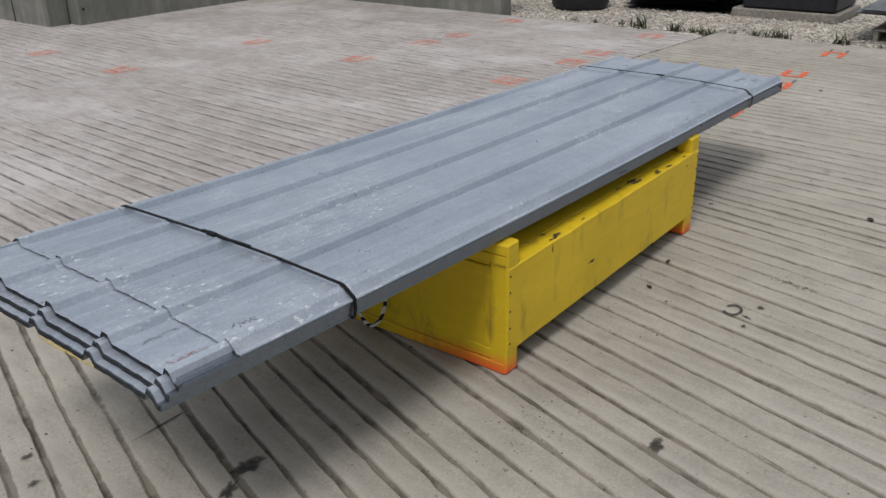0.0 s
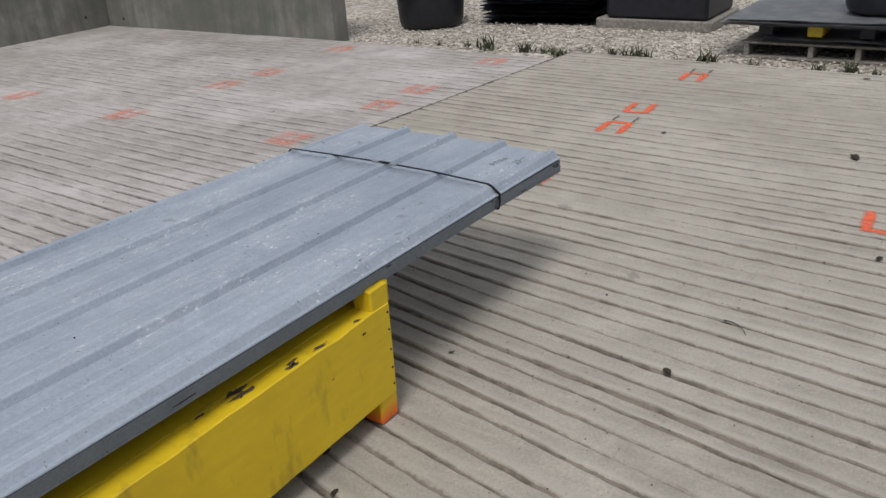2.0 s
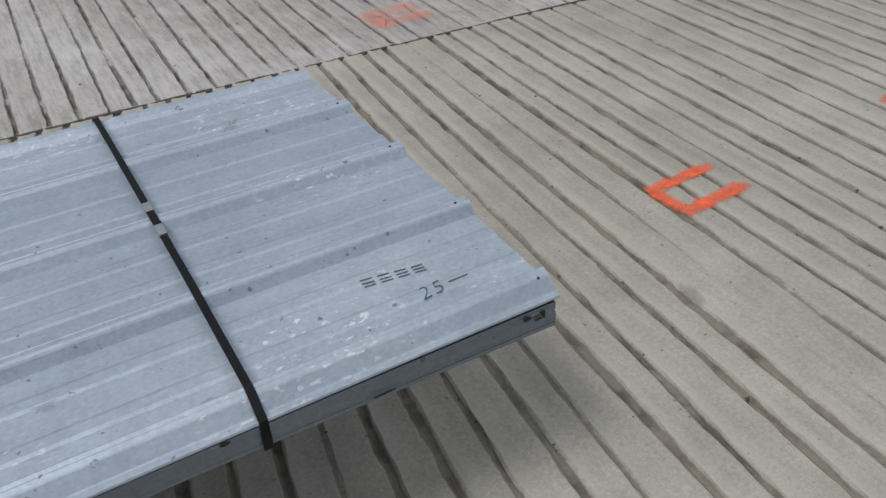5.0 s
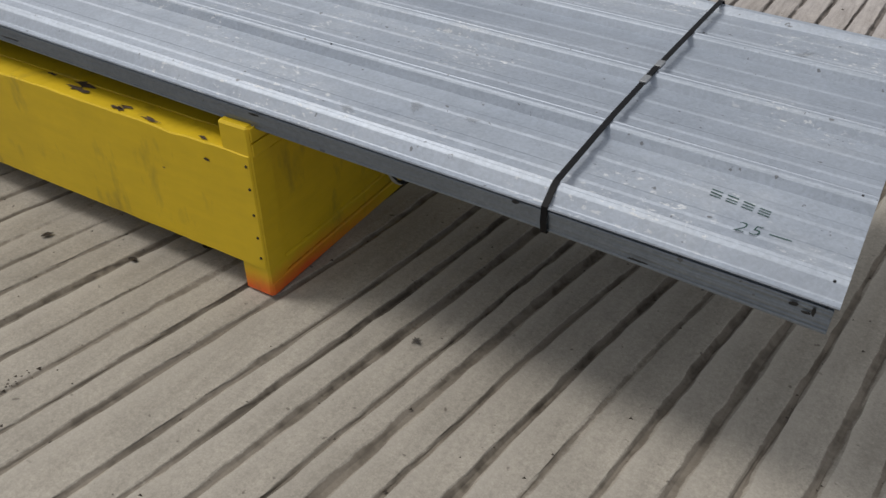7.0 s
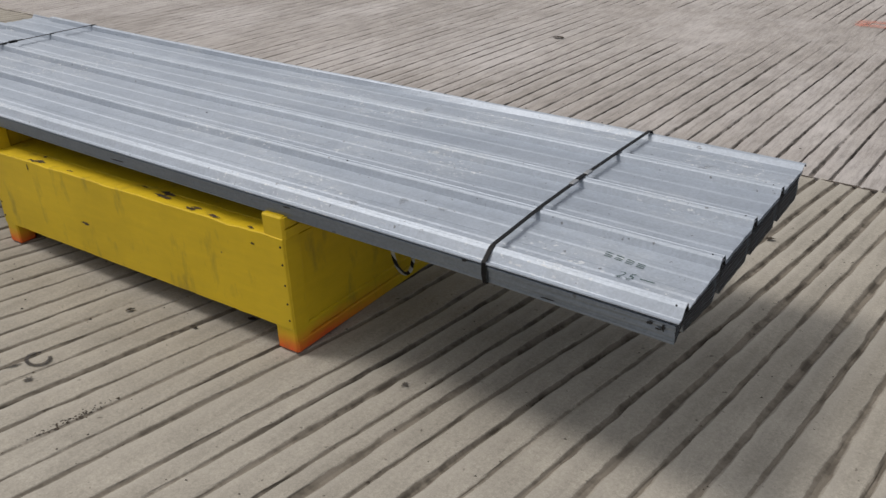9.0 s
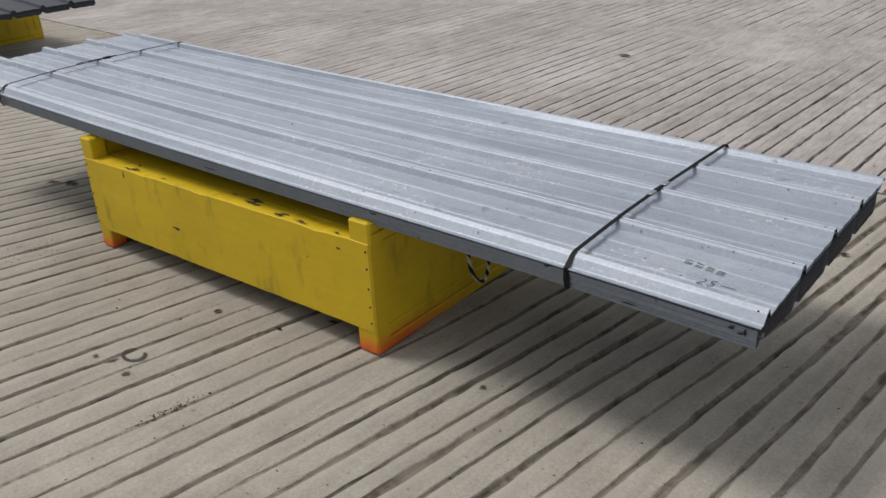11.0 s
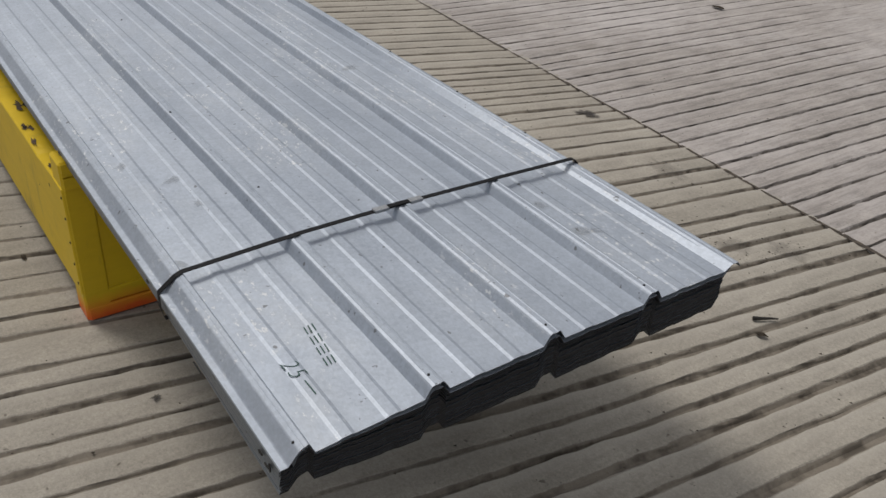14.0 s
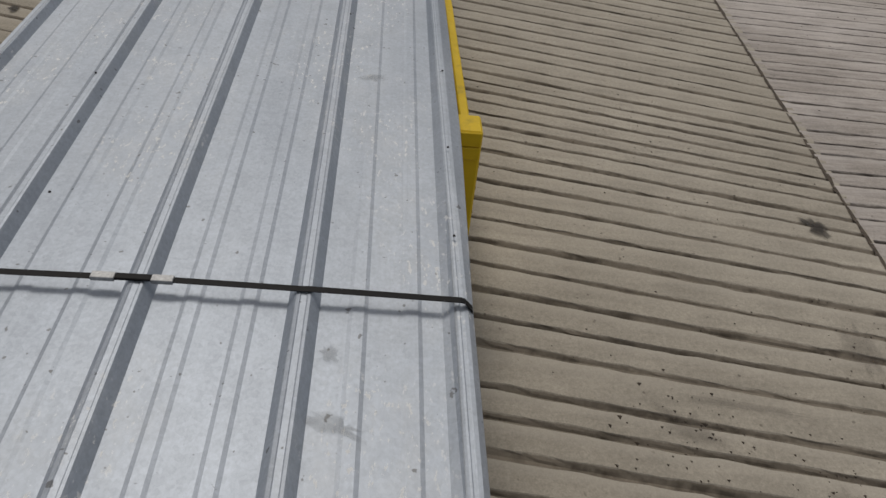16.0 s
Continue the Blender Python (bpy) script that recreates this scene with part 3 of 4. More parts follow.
def top_z(x, y):
    """Top surface of the main bundle."""
    z = 0.0
    y = y - YAW * x
    for (y0, z0), (y1, z1) in zip(PROFILE, PROFILE[1:]):
        if y0 <= y <= y1 and y1 > y0:
            z = z0 + (z1 - z0) * (y - y0) / (y1 - y0)
    lift = 0.0028 * (COUNT - 1) + 0.0022
    # at the stepped end the two top sheets lie closer, then stop
    nest = 0.0028 * (COUNT - 3)
    u = min(1.0, max(0.0, (-2.2 - x) / 1.05)) ** 1.6
    end = nest + 0.0048 if x > -3.11 else nest
    return rise(x) + lift * (1 - u) + end * u + z + crown(y, (lift * (1 - u) + 0.0616 * u) / 0.068)


def packing_strap(x, lean_x, label, crimped):
    """A flat band drawn tight over the rib tops, down both sides and underneath, with its crimped seals."""
    def tz(px, py):
        return top_z(px, py + YAW * px)

    root = thing("packing_strap", (x, YAW * x, 0), label, "strap", "straps round the bundle")
    path = []
    for k in range(5):
        c = -0.4572 + 0.2286 * k
        for d in (-0.0085, 0.0085):
            y = c + d
            path.append((y, tz(x, max(-0.447, min(0.447, y))) + 0.002))
    path[0] = (-0.4515, tz(x, -0.4500) + 0.0015)
    path[1] = (-0.4400, tz(x, -0.4410) + 0.0018)
    path[-1] = (0.4545, tz(x, 0.4515) + 0.0010)
    low = rise(x) - 0.004
    path = [(-0.20, low), (-0.478, low - 0.004), (-0.4830, low + 0.02), (-0.4825, tz(x, -0.4750) + 0.0005)] + path
    path += [(0.4665, tz(x, 0.4500) - 0.012), (0.4685, low + 0.02), (0.465, low - 0.004), (0.20, low)]
    w, th = 0.0060, 0.0011
    bm = bmesh.new()
    rings = []
    for i, (y, z) in enumerate(path):
        y0, z0 = path[max(0, i - 1)]
        y1, z1 = path[min(len(path) - 1, i + 1)]
        d = math.hypot(y1 - y0, z1 - z0) or 1
        ny, nz = -(z1 - z0) / d * th, (y1 - y0) / d * th
        off = lean_x * y
        rings.append([bm.verts.new((off - w, y, z)), bm.verts.new((off + w, y, z)), bm.verts.new((off + w, y + ny, z + nz)), bm.verts.new((off - w, y + ny, z + nz))])
    rings.append(rings[0])
    for a, b in zip(rings, rings[1:]):
        for q in range(4):
            bm.faces.new((a[q], a[(q + 1) % 4], b[(q + 1) % 4], b[q]))
    part("band", bm, STRAP, root)
    ztop = tz(x, 0.0) + 0.001
    if crimped:
        for y, wide in ((-0.046, 0.032), (0.034, 0.030)):
            z = ztop - 0.0006 * abs(y) / 0.03
            bm = block(lean_x * y - 0.0072, lean_x * y + 0.0072, y - wide / 2, y + wide / 2, z - 0.0010, z + 0.0058, 0.0008)
            part("seal", bm, SEAL, root, "crimped steel seal")
        part("overlap", block(-0.0064, 0.0064, -0.030, 0.019, ztop + 0.0010, ztop + 0.0050, 0.001), STRAP, root)
    else:
        # the loose end lies back over the band
        tail = [(-0.115, 0.0035), (-0.075, 0.0055), (-0.030, 0.0040), (0.0, 0.0042), (0.040, 0.0052), (0.085, 0.0040)]
        bm = bmesh.new()
        rows = [[bm.verts.new((lean_x * y + 0.003 * math.sin(y * 30) + u, y, ztop + dz + e)) for u, e in ((-0.0055, 0.0), (0.0055, 0.0), (0.0055, 0.0012), (-0.0055, 0.0012))] for y, dz in tail]
        for a, b in zip(rows, rows[1:]):
            for q in range(4):
                bm.faces.new((a[q], a[(q + 1) % 4], b[(q + 1) % 4], b[q]))
        bm.faces.new(rows[0])
        bm.faces.new(rows[-1][::-1])
        part("loose_end", bm, STRAP, root)
        part("seal", block(lean_x * 0.04 - 0.0075, lean_x * 0.04 + 0.0075, 0.022, 0.056, ztop - 0.002, ztop + 0.0075, 0.001), STRAP, root)
    return root


packing_strap(0.0, 0.006, "black plastic packing strap tight round the sheets", True)
packing_strap(-2.77, -0.02, "black plastic packing strap with a loose overlap", False)


def mark_bars(name, x, y, rows, material, label):
    """Handwriting that is not spelled out: short strokes of its size and colour. rows: (dx, dy, length, turn)."""
    bm = bmesh.new()
    for dx, dy, length, turn in rows:
        c, s = math.cos(turn) * length / 2, math.sin(turn) * length / 2
        nx, ny = -math.sin(turn) * 0.0011, math.cos(turn) * 0.0011
        q = []
        for u, v in ((-1, -1), (1, -1), (1, 1), (-1, 1)):
            px, py = x + dx + u * c + v * nx, y + dy + u * s + v * ny
            q.append(bm.verts.new((px, py, top_z(px, py) + 0.0012)))
        bm.faces.new(q)
    return part(name, bm, material, main_bundle, label)


mark_bars("name_mark", 0.218, -0.314, [(0.010 + 0.027 * i, dy - 0.003 * i, 0.019, -0.1) for i in range(4) for dy in (0.004, -0.003, -0.010)], INK, "dark marker bars where a word was written")
txt = bpy.data.curves.new("number_mark", "FONT")
txt.body, txt.size, txt.extrude = "25", 0.040, 0.0002
txt.offset = -0.0009
txt.shear, txt.space_character = 0.25, 1.15
ob = new("number_mark", txt)
dg = bpy.context.evaluated_depsgraph_get()
me = bpy.data.meshes.new_from_object(ob.evaluated_get(dg))
bpy.data.objects.remove(ob)
me.materials.clear()
me.materials.append(INK)
ob = new("number_mark", me)
ob.parent = main_bundle
ob.matrix_basis = Matrix.Translation((0.276, -0.396, top_z(0.30, -0.385) + 0.0015)) @ pose(0, 0, 0, 0, 0, 4)
tagged(ob, "number 25 handwritten in green marker")
mark_bars("tail_stroke", 0.335, -0.378, [(0.012, 0.0, 0.034, 0.02)], INK, "long marker stroke")


def small_hole(x, y, r=0.0025):
    bm = bmesh.new()
    z = top_z(x, y)
    bmesh.ops.create_cone(bm, cap_ends=True, segments=10, radius1=r, radius2=r * 0.75, depth=0.0022,
                          matrix=Matrix.Translation((x, y, z + 0.001)))
    part("nail_hole", bm, HOLE, main_bundle, "dark nail hole in a sheet")


for hx, hy in ((-0.229, -0.196), (-0.976, 0.246), (0.435, -0.2286), (0.435, 0.0), (0.435, 0.2286), (0.44, -0.452), (-0.155, 0.446), (-0.754, 0.446),
               (-1.36, 0.446), (-1.97, 0.446), (-0.43, 0.446), (-0.62, -0.235), (-1.35, -0.12), (-1.02, 0.235)):
    small_hole(hx, hy)


def side_scuff(x, z, w, h, seed):
    """A dark rub on the lips along the bundle's side."""
    r = random.Random(seed)
    bm = bmesh.new()
    y = -0.4842 + YAW * x
    ring = [(x + w * math.cos(6.283 * i / 12) * r.uniform(0.6, 1.25), z + h * math.sin(6.283 * i / 12) * r.uniform(0.6, 1.25)) for i in range(12)]
    front = [bm.verts.new((px, y - 0.0012, pz)) for px, pz in ring]
    back = [bm.verts.new((px, y + 0.0008, pz)) for px, pz in ring]
    bm.faces.new(front)
    for i in range(12):
        bm.faces.new((front[i], front[(i + 1) % 12], back[(i + 1) % 12], back[i]))
    part("dark_rub", bm, HOLE, main_bundle, "dark rub on the sheet edges")


for sx_, dz, w, h in ((0.398, 0.052, 0.008, 0.003), (0.428, 0.050, 0.003, 0.009), (0.418, 0.044, 0.009, 0.002), (-0.055, 0.062, 0.008, 0.003), (-0.62, 0.058, 0.012, 0.002), (0.16, 0.030, 0.02, 0.0015), (-1.35, 0.040, 0.03, 0.0015)):
    side_scuff(sx_, rise(sx_) + dz - 0.024, w, h, int(1000 + sx_ * 50))


def scribble(x, y, seed, material, label, wide):
    r = random.Random(seed)
    rows = [(i * wide / 9, r.uniform(-0.006, 0.006), r.uniform(0.008, 0.02), r.uniform(-1.2, 1.2)) for i in range(9)]
    mark_bars("faded_writing", x, y, rows, material, label)


# ======== the yellow crate ========
def rope_material():
    m, n, l, b = mat("black_and_white_braided_rope")
    w = n.new("ShaderNodeTexWave")
    w.wave_type, w.bands_direction = "BANDS", "DIAGONAL"
    w.inputs["Scale"].default_value, w.inputs["Distortion"].default_value = 14.0, 2.0
    l.new(coords(n), w.inputs["Vector"])
    l.new(ramp(n, l, w.outputs["Fac"], [(0.40, (0.012, 0.012, 0.012)), (0.52, (0.6, 0.6, 0.56))]), b.inputs["Base Color"])
    b.inputs["Roughness"].default_value = 0.9
    return m


ROPE = rope_material()


def crate(at, label, turn=0.0):
    """A plywood lifting crate, 1.44 m long: long side boards, end panels with rails, corner posts that stand on the slab, a recessed deck."""
    root = thing("yellow_crate", at, label, "wooden crate")
    root.rotation_euler = (0, 0, turn)
    yf, yb = -0.49, 0.537
    hl, hr = 0.4640, 0.4358
    reach = {-1: 0.760, 1: 0.72}
    # long boards, slightly uneven along the top
    for name, y0, y1 in (("front_board", yf - 0.0050, yf + 0.060), ("back_board", yb - 0.030, yb - 0.006)):
        inset = 0.0005 if name == "front_board" else 0.07
        bm = block(inset - reach[-1], reach[1] - inset, y0, y1, 0.078, 0.372, 0.003)
        bmesh.ops.subdivide_edges(bm, edges=[e for e in bm.edges if abs(e.verts[0].co.x - e.verts[1].co.x) > 0.5], cuts=60, use_grid_fill=True)
        for v in bm.verts:
            v.co.z += 0.0022 * noise.noise((v.co.x * 14, v.co.y * 30, v.co.z * 9)) + 0.001 * noise.noise((v.co.x * 60, v.co.y * 90, 3))
            if v.co.z > 0.36 and v.co.y < yf + 0.01:
                v.co.z -= 0.007 * max(0.0, noise.noise((v.co.x * 9, 4, 2)) - 0.1) + 0.002 * abs(noise.noise((v.co.x * 45, 1, 7)))
        part(name, bm, YELLOW, root)
    part("deck", block(0.03 - reach[-1], reach[1] - 0.03, yf + 0.062, yb - 0.032, 0.349, 0.369, 0.003), YELLOW, root, "recessed yellow deck board")
    for sx, h in ((-1, hl), (1, hr)):
        L = reach[sx]
        xa, xb = sorted((sx * (L - 0.024), sx * L))
        hp = h - 0.014 if sx < 0 else h  # the posts at this end stop short of the load
        part("end_panel", block(xa + 0.003, xb - 0.003, yf + 0.03, yb - 0.03, 0.078, 0.362, 0.003), YELLOW, root)
        # two rails above, which carry the load, and two below, on the slab
        part("top_rail", block(xa - 0.026 if sx > 0 else xa, xb if sx > 0 else xb + 0.026, yf + 0.064, yb - 0.064, 0.368, h - 0.036, 0.004), YELLOW, root)
        part("top_rail", block(xa - 0.026 if sx > 0 else xa, xb if sx > 0 else xb + 0.026, yf + 0.064, yb - 0.064, h - 0.033, h - 0.0006, 0.004), YELLOW, root)
        part("bottom_rail", block(xa - 0.002, xb + 0.002, yf + 0.004, yb - 0.004, 0.040, 0.080, 0.004), YELLOW_LEG, root, "yellow rail oversprayed orange at the foot")
        part("bottom_rail", block(xa - 0.004, xb + 0.004, yf + 0.002, yb - 0.002, 0.0, 0.038, 0.004), YELLOW_LEG, root, "yellow rail oversprayed orange at the foot")
        for sy in (-1, 1):
            y0, y1 = (yf - 0.0025, yf + 0.062) if sy < 0 else (yb - 0.062, yb + 0.0025)
            x0, x1 = sorted((sx * (L + 0.002), sx * (L - (0.064 if sx < 0 else 0.076))))
            bm = block(x0, x1, y0, y1, 0.0, hp, 0.005)
            es = [e for e in bm.edges if abs(e.verts[0].co.z - e.verts[1].co.z) > 0.1]
            bmesh.ops.subdivide_edges(bm, edges=es, cuts=9, use_grid_fill=True)
            for v in bm.verts:
                v.co.x += 0.0015 * noise.noise(v.co * 40)
                v.co.z += 0.002 * noise.noise(v.co * 25 + Vector((3, 0, 0))) if v.co.z > 0.2 else 0
            post = part("corner_post", bm, YELLOW_LEG if sy < 0 else YELLOW, root, "yellow post with an orange sprayed foot" if sy < 0 else "")
            for z in (0.11, 0.165, 0.225, 0.29, 0.345):
                bm = bmesh.new()
                yy = y0 - 0.0030 if sy < 0 else y1
                bmesh.ops.create_cone(bm, cap_ends=True, segments=8, radius1=0.0042, radius2=0.003, depth=0.003,
                                      matrix=Matrix.Translation((sx * (L - 0.012), yy, z)) @ Matrix.Rotation(math.pi / 2, 4, "X"))
                part("screw", bm, SCREW, post, "rusted screw head")
        # rail ends planted over the posts
        for z0, z1 in ((hp - 0.066, hp - 0.0365), (hp - 0.0335, hp - 0.001)):
            x0, x1 = sorted((sx * (L + 0.0045), sx * (L + 0.0085)))
            part("rail_facing", block(x0, x1, yf + 0.001, yb - 0.001, z0, z1, 0.0015), YELLOW, root)
        # corner trim beside the panel
        if sx < 0:
            part("trim_strip", block(xa, xb + 0.0015 if sx > 0 else xb, yf + 0.064, yf + 0.084, 0.082, 0.366, 0.002), YELLOW, root)
        # rope handle hung through the panel
        yc, hw, sag = (0.015, 0.060, 0.130) if sx > 0 else (0.07, 0.075, 0.158)
        xo = sx * (L + 0.012)
        pts = [(xo - sx * 0.03, yc - hw + 0.003, 0.205), (xo, yc - hw, 0.202)]
        for i in range(15):
            a = math.pi * i / 14
            pts.append((xo + sx * (0.004 + 0.022 * math.sin(a) ** 2), yc - hw * math.cos(a) - 0.012 * math.sin(a), 0.180 - sag * math.sin(a) ** 0.9))
        pts += [(xo, yc + hw, 0.202), (xo - sx * 0.03, yc + hw - 0.003, 0.205)]
        part("rope_handle", tube(pts, 0.0065, 8), ROPE, root, "black and white braided rope handle")
    # gouges and bare patches
    r = random.Random(9)
    for gx, gy, gz, w, h in ((-0.22, yf - 0.005, 0.20, 0.026, 0.006), (0.60, yf - 0.005, 0.330, 0.010, 0.005), (-0.50, yf - 0.005, 0.350, 0.004, 0.016)):
        bm = bmesh.new()
        k = 12
        vs = [bm.verts.new((gx + w * math.cos(6.283 * i / k) * r.uniform(0.5, 1.2), gy - 0.0012, gz + h * math.sin(6.283 * i / k) * r.uniform(0.5, 1.2))) for i in range(k)]
        bm.faces.new(vs)
        part("gouge", bm, SCUFF, root, "bare gouge in the yellow board")
    for gx, gy, w, d in ((0.184, yf + 0.050, 0.034, 0.012), (0.346, yf + 0.020, 0.022, 0.008), (0.341, yf + 0.006, 0.016, 0.006), (-0.448, yf + 0.014, 0.03, 0.01), (-0.469, yf + 0.050, 0.012, 0.006), (-0.266, yf + 0.012, 0.016, 0.004), (0.073, yf + 0.050, 0.02, 0.005), (-0.47, yf + 0.006, 0.03, 0.007), (0.181, yf + 0.028, 0.034, 0.01), (0.331, yf + 0.008, 0.018, 0.006), (0.437, yf + 0.006, 0.026, 0.007), (0.59, yf + 0.006, 0.014, 0.006)):
        bm = bmesh.new()
        k = 16
        vs = [bm.verts.new((gx + w * math.cos(6.283 * i / k) * r.uniform(0.3, 1.35), max(yf - 0.004, gy + d * math.sin(6.283 * i / k) * r.uniform(0.3, 1.4)), 0.3738)) for i in range(k)]
        bm.faces.new(vs)
        part("chipped_patch", bm, SCUFF, root, "chipped bare wood on the ledge")
    return root


crate((-1.371, -0.009, 0), "chipped yellow plywood crate with corner posts on concrete", 0.013)

# the second load further down the yard
crate((-7.525, 1.18, 0), "yellow plywood crate under dark sheets")
bundle((-6.16, 1.18, 0), "bundle of dark roofing sheets on a crate", 16, DARK_SHEET, DARK_SHEET, DARK_SHEET, -3.1, 0.55, 8)


# ======== paint marks on the slab ========
def u_mark(x, y, w, d, material, label, open_to=1, turn=0.0, band=0.022):
    """A sprayed square U: two arms and a bar, about a hand wide. open_to: +1 opens towards +x, -1 towards -x."""
    root_pts = [(d, -w / 2), (0, -w / 2), (0, w / 2), (d, w / 2)]
    verts, faces, cover = [], [], []
    c, s = math.cos(turn), math.sin(turn)
    fine = []
    for (ax, ay), (bx, by) in zip(root_pts, root_pts[1:]):
        for i in range(6):
            fine.append((ax + (bx - ax) * i / 6, ay + (by - ay) * i / 6))
    fine.append(root_pts[-1])
    for i, (px, py) in enumerate(fine):
        qx, qy = fine[min(i + 1, len(fine) - 1)]
        ox, oy = fine[max(i - 1, 0)]
        dl = math.hypot(qx - ox, qy - oy) or 1
        nx, ny = -(qy - oy) / dl, (qx - ox) / dl
        end = -0.2 if i in (0, len(fine) - 1) else 0.0
        for k, cv in ((-2.1, -0.45), (-0.6, 0.32), (0.6, 0.32), (2.1, -0.45)):
            u, v = (px + nx * band * k) * open_to, py + ny * band * k
            verts.append((x + u * c - v * s, y + u * s + v * c, 0.0022))
            cover.append(cv + end)
    for i in range(len(fine) - 1):
        for k in range(3):
            a = i * 4 + k
            faces.append((a, a + 1, a + 5, a + 4))
    me = mesh_of("paint_mark", verts, faces, [material])
    me.attributes.new("cover", "FLOAT", "POINT").data.foreach_set("value", cover)
    return tagged(new("paint_mark", me), label, "paint mark", "orange marks on the slab")


STRONG = "bright orange sprayed U mark on the concrete"
FAINT = "faded orange sprayed mark on worn concrete"
for x, y, o, material in ((1.30, 0.125, 1, ORANGE), (2.46, 0.115, -1, ORANGE), (2.72, 0.125, 1, ORANGE), (3.86, 0.10, -1, ORANGE), (1.35, -1.50, 1, ORANGE),
                          (1.30, 1.85, 1, ORANGE_FAINT), (2.36, 1.81, -1, ORANGE_FAINT), (2.66, 1.81, 1, ORANGE_FAINT), (3.86, 1.80, -1, ORANGE_FAINT),
                          (1.28, 3.44, 1, ORANGE_FAINT), (2.42, 3.45, -1, ORANGE_FAINT), (2.72, 3.42, 1, ORANGE_FAINT), (3.92, 3.48, -1, ORANGE_FAINT),
                          (1.35, 4.88, 1, ORANGE_FAINT), (-0.18, 4.83, 1, ORANGE_FAINT), (-0.15, 6.15, 1, ORANGE_FAINT)):
    u_mark(x, y, 0.13, 0.23, material, STRONG if material is ORANGE else FAINT, o, 0.05, 0.022 if material is ORANGE else 0.046)
    if material is ORANGE and o < 0:
        # older grey arms run on past the bar
        for dy in (-0.065, 0.065):
            blotch("old_mark", x + 0.09, y + dy, 0, 0.075, 0.013, OIL_MARK, "grey arm of an older mark on the concrete", "paint mark", 0.05, int(x * 100), 0.0024)

# the last, long thin entry is a crack line drawn as a stain
for i, (x, y, rx, ry, a) in enumerate(((-2.18, -1.05, 0.035, 0.022, 0.3), (-3.02, -0.245, 0.04, 0.022, 0.5), (-3.27, 0.325, 0.018, 0.010, 0.2), (-3.315, 0.20, 0.018, 0.012, 0.1),
                                       (-2.92, -0.205, 0.035, 0.05, 0.9), (-1.30, -0.985, 0.022, 0.007, 1.1), (-1.37, -1.0, 0.012, 0.01, 0),
                                       (-0.287, -0.444, 0.014, 0.014, 0),
                                       (2.36, -0.2, 0.03, 0.02, 0), (-1.2, -1.0, 0.02, 0.015, 0), (-1.05, 1.60, 0.06, 0.03, 0.2), (-2.951, 0.148, 0.096, 0.006, 0.02))):
    blotch("stain", x, y, 0, rx, ry, OIL, "dark stain soaked into the concrete", "stain", a, i, 0.0025)

for i, (x, y, rx, ry, a) in enumerate(((1.06, -0.20, 0.05, 0.03, 0.9), (-0.32, 1.15, 0.14, 0.012, 1.4), (0.52, -0.757, 0.04, 0.025, 0.4),
                                       (0.06, 1.40, 0.09, 0.06, 0.3), (-0.25, 1.00, 0.08, 0.05, 0.9), (-0.53, 1.50, 0.10, 0.05, -0.2), (-0.06, 1.28, 0.06, 0.05, 0.5))):
    blotch("stain", x, y, 0, rx, ry, OIL_FAINT, "faint grey stain soaked into the concrete", "stain", a, 120 + i, 0.0025)

# the ring left by a can
rings = []
for k, c in ((0.72, -0.3), (0.9, 0.25), (1.05, 0.25), (1.22, -0.3)):
    rings.append([(-1.275 + 0.040 * k * math.cos(2.2 + 5.2 * i / 24), -0.925 + 0.030 * k * math.sin(2.2 + 5.2 * i / 24), 0.0025) for i in range(25)])
verts = [p for ring in rings for p in ring]
faces = [(r * 25 + i, r * 25 + i + 1, r * 25 + i + 26, r * 25 + i + 25) for r in range(3) for i in range(24)]
me = mesh_of("ring_stain", verts, faces, [OIL])
me.attributes.new("cover", "FLOAT", "POINT").data.foreach_set("value", [c for c in (-0.1, 0.7, 0.7, -0.1) for _ in range(25)])
tagged(new("ring_stain", me), "dark open ring stain on the concrete", "stain")

# smudges on the sheets
for i, (x, y, rx, ry) in enumerate(((-0.232, -0.32, 0.016, 0.012), (-0.052, -0.425, 0.02, 0.013), (0.105, 0.271, 0.020, 0.013), (0.225, 0.282, 0.045, 0.016), (-0.729, 0.301, 0.028, 0.022), (-0.35, -0.33, 0.03, 0.015), (-0.46, -0.40, 0.022, 0.012))):
    blotch("smudge", x, y, top_z(x, y), rx, ry, SMUDGE, "grey dirt smudge on the galvanised sheet", "smudge", 0.4 * i, 40 + i, 0.0012)
scribble(-3.215, -0.308, 1, INK_GREY, "faded grey handwriting on the sheet end", 0.09)
scribble(-3.225, -0.421, 2, INK_RED, "faded red handwriting on the sheet end", 0.09)
scribble(-3.050, -0.400, 5, INK_GREY, "faded grey handwriting on the top sheet", 0.07)


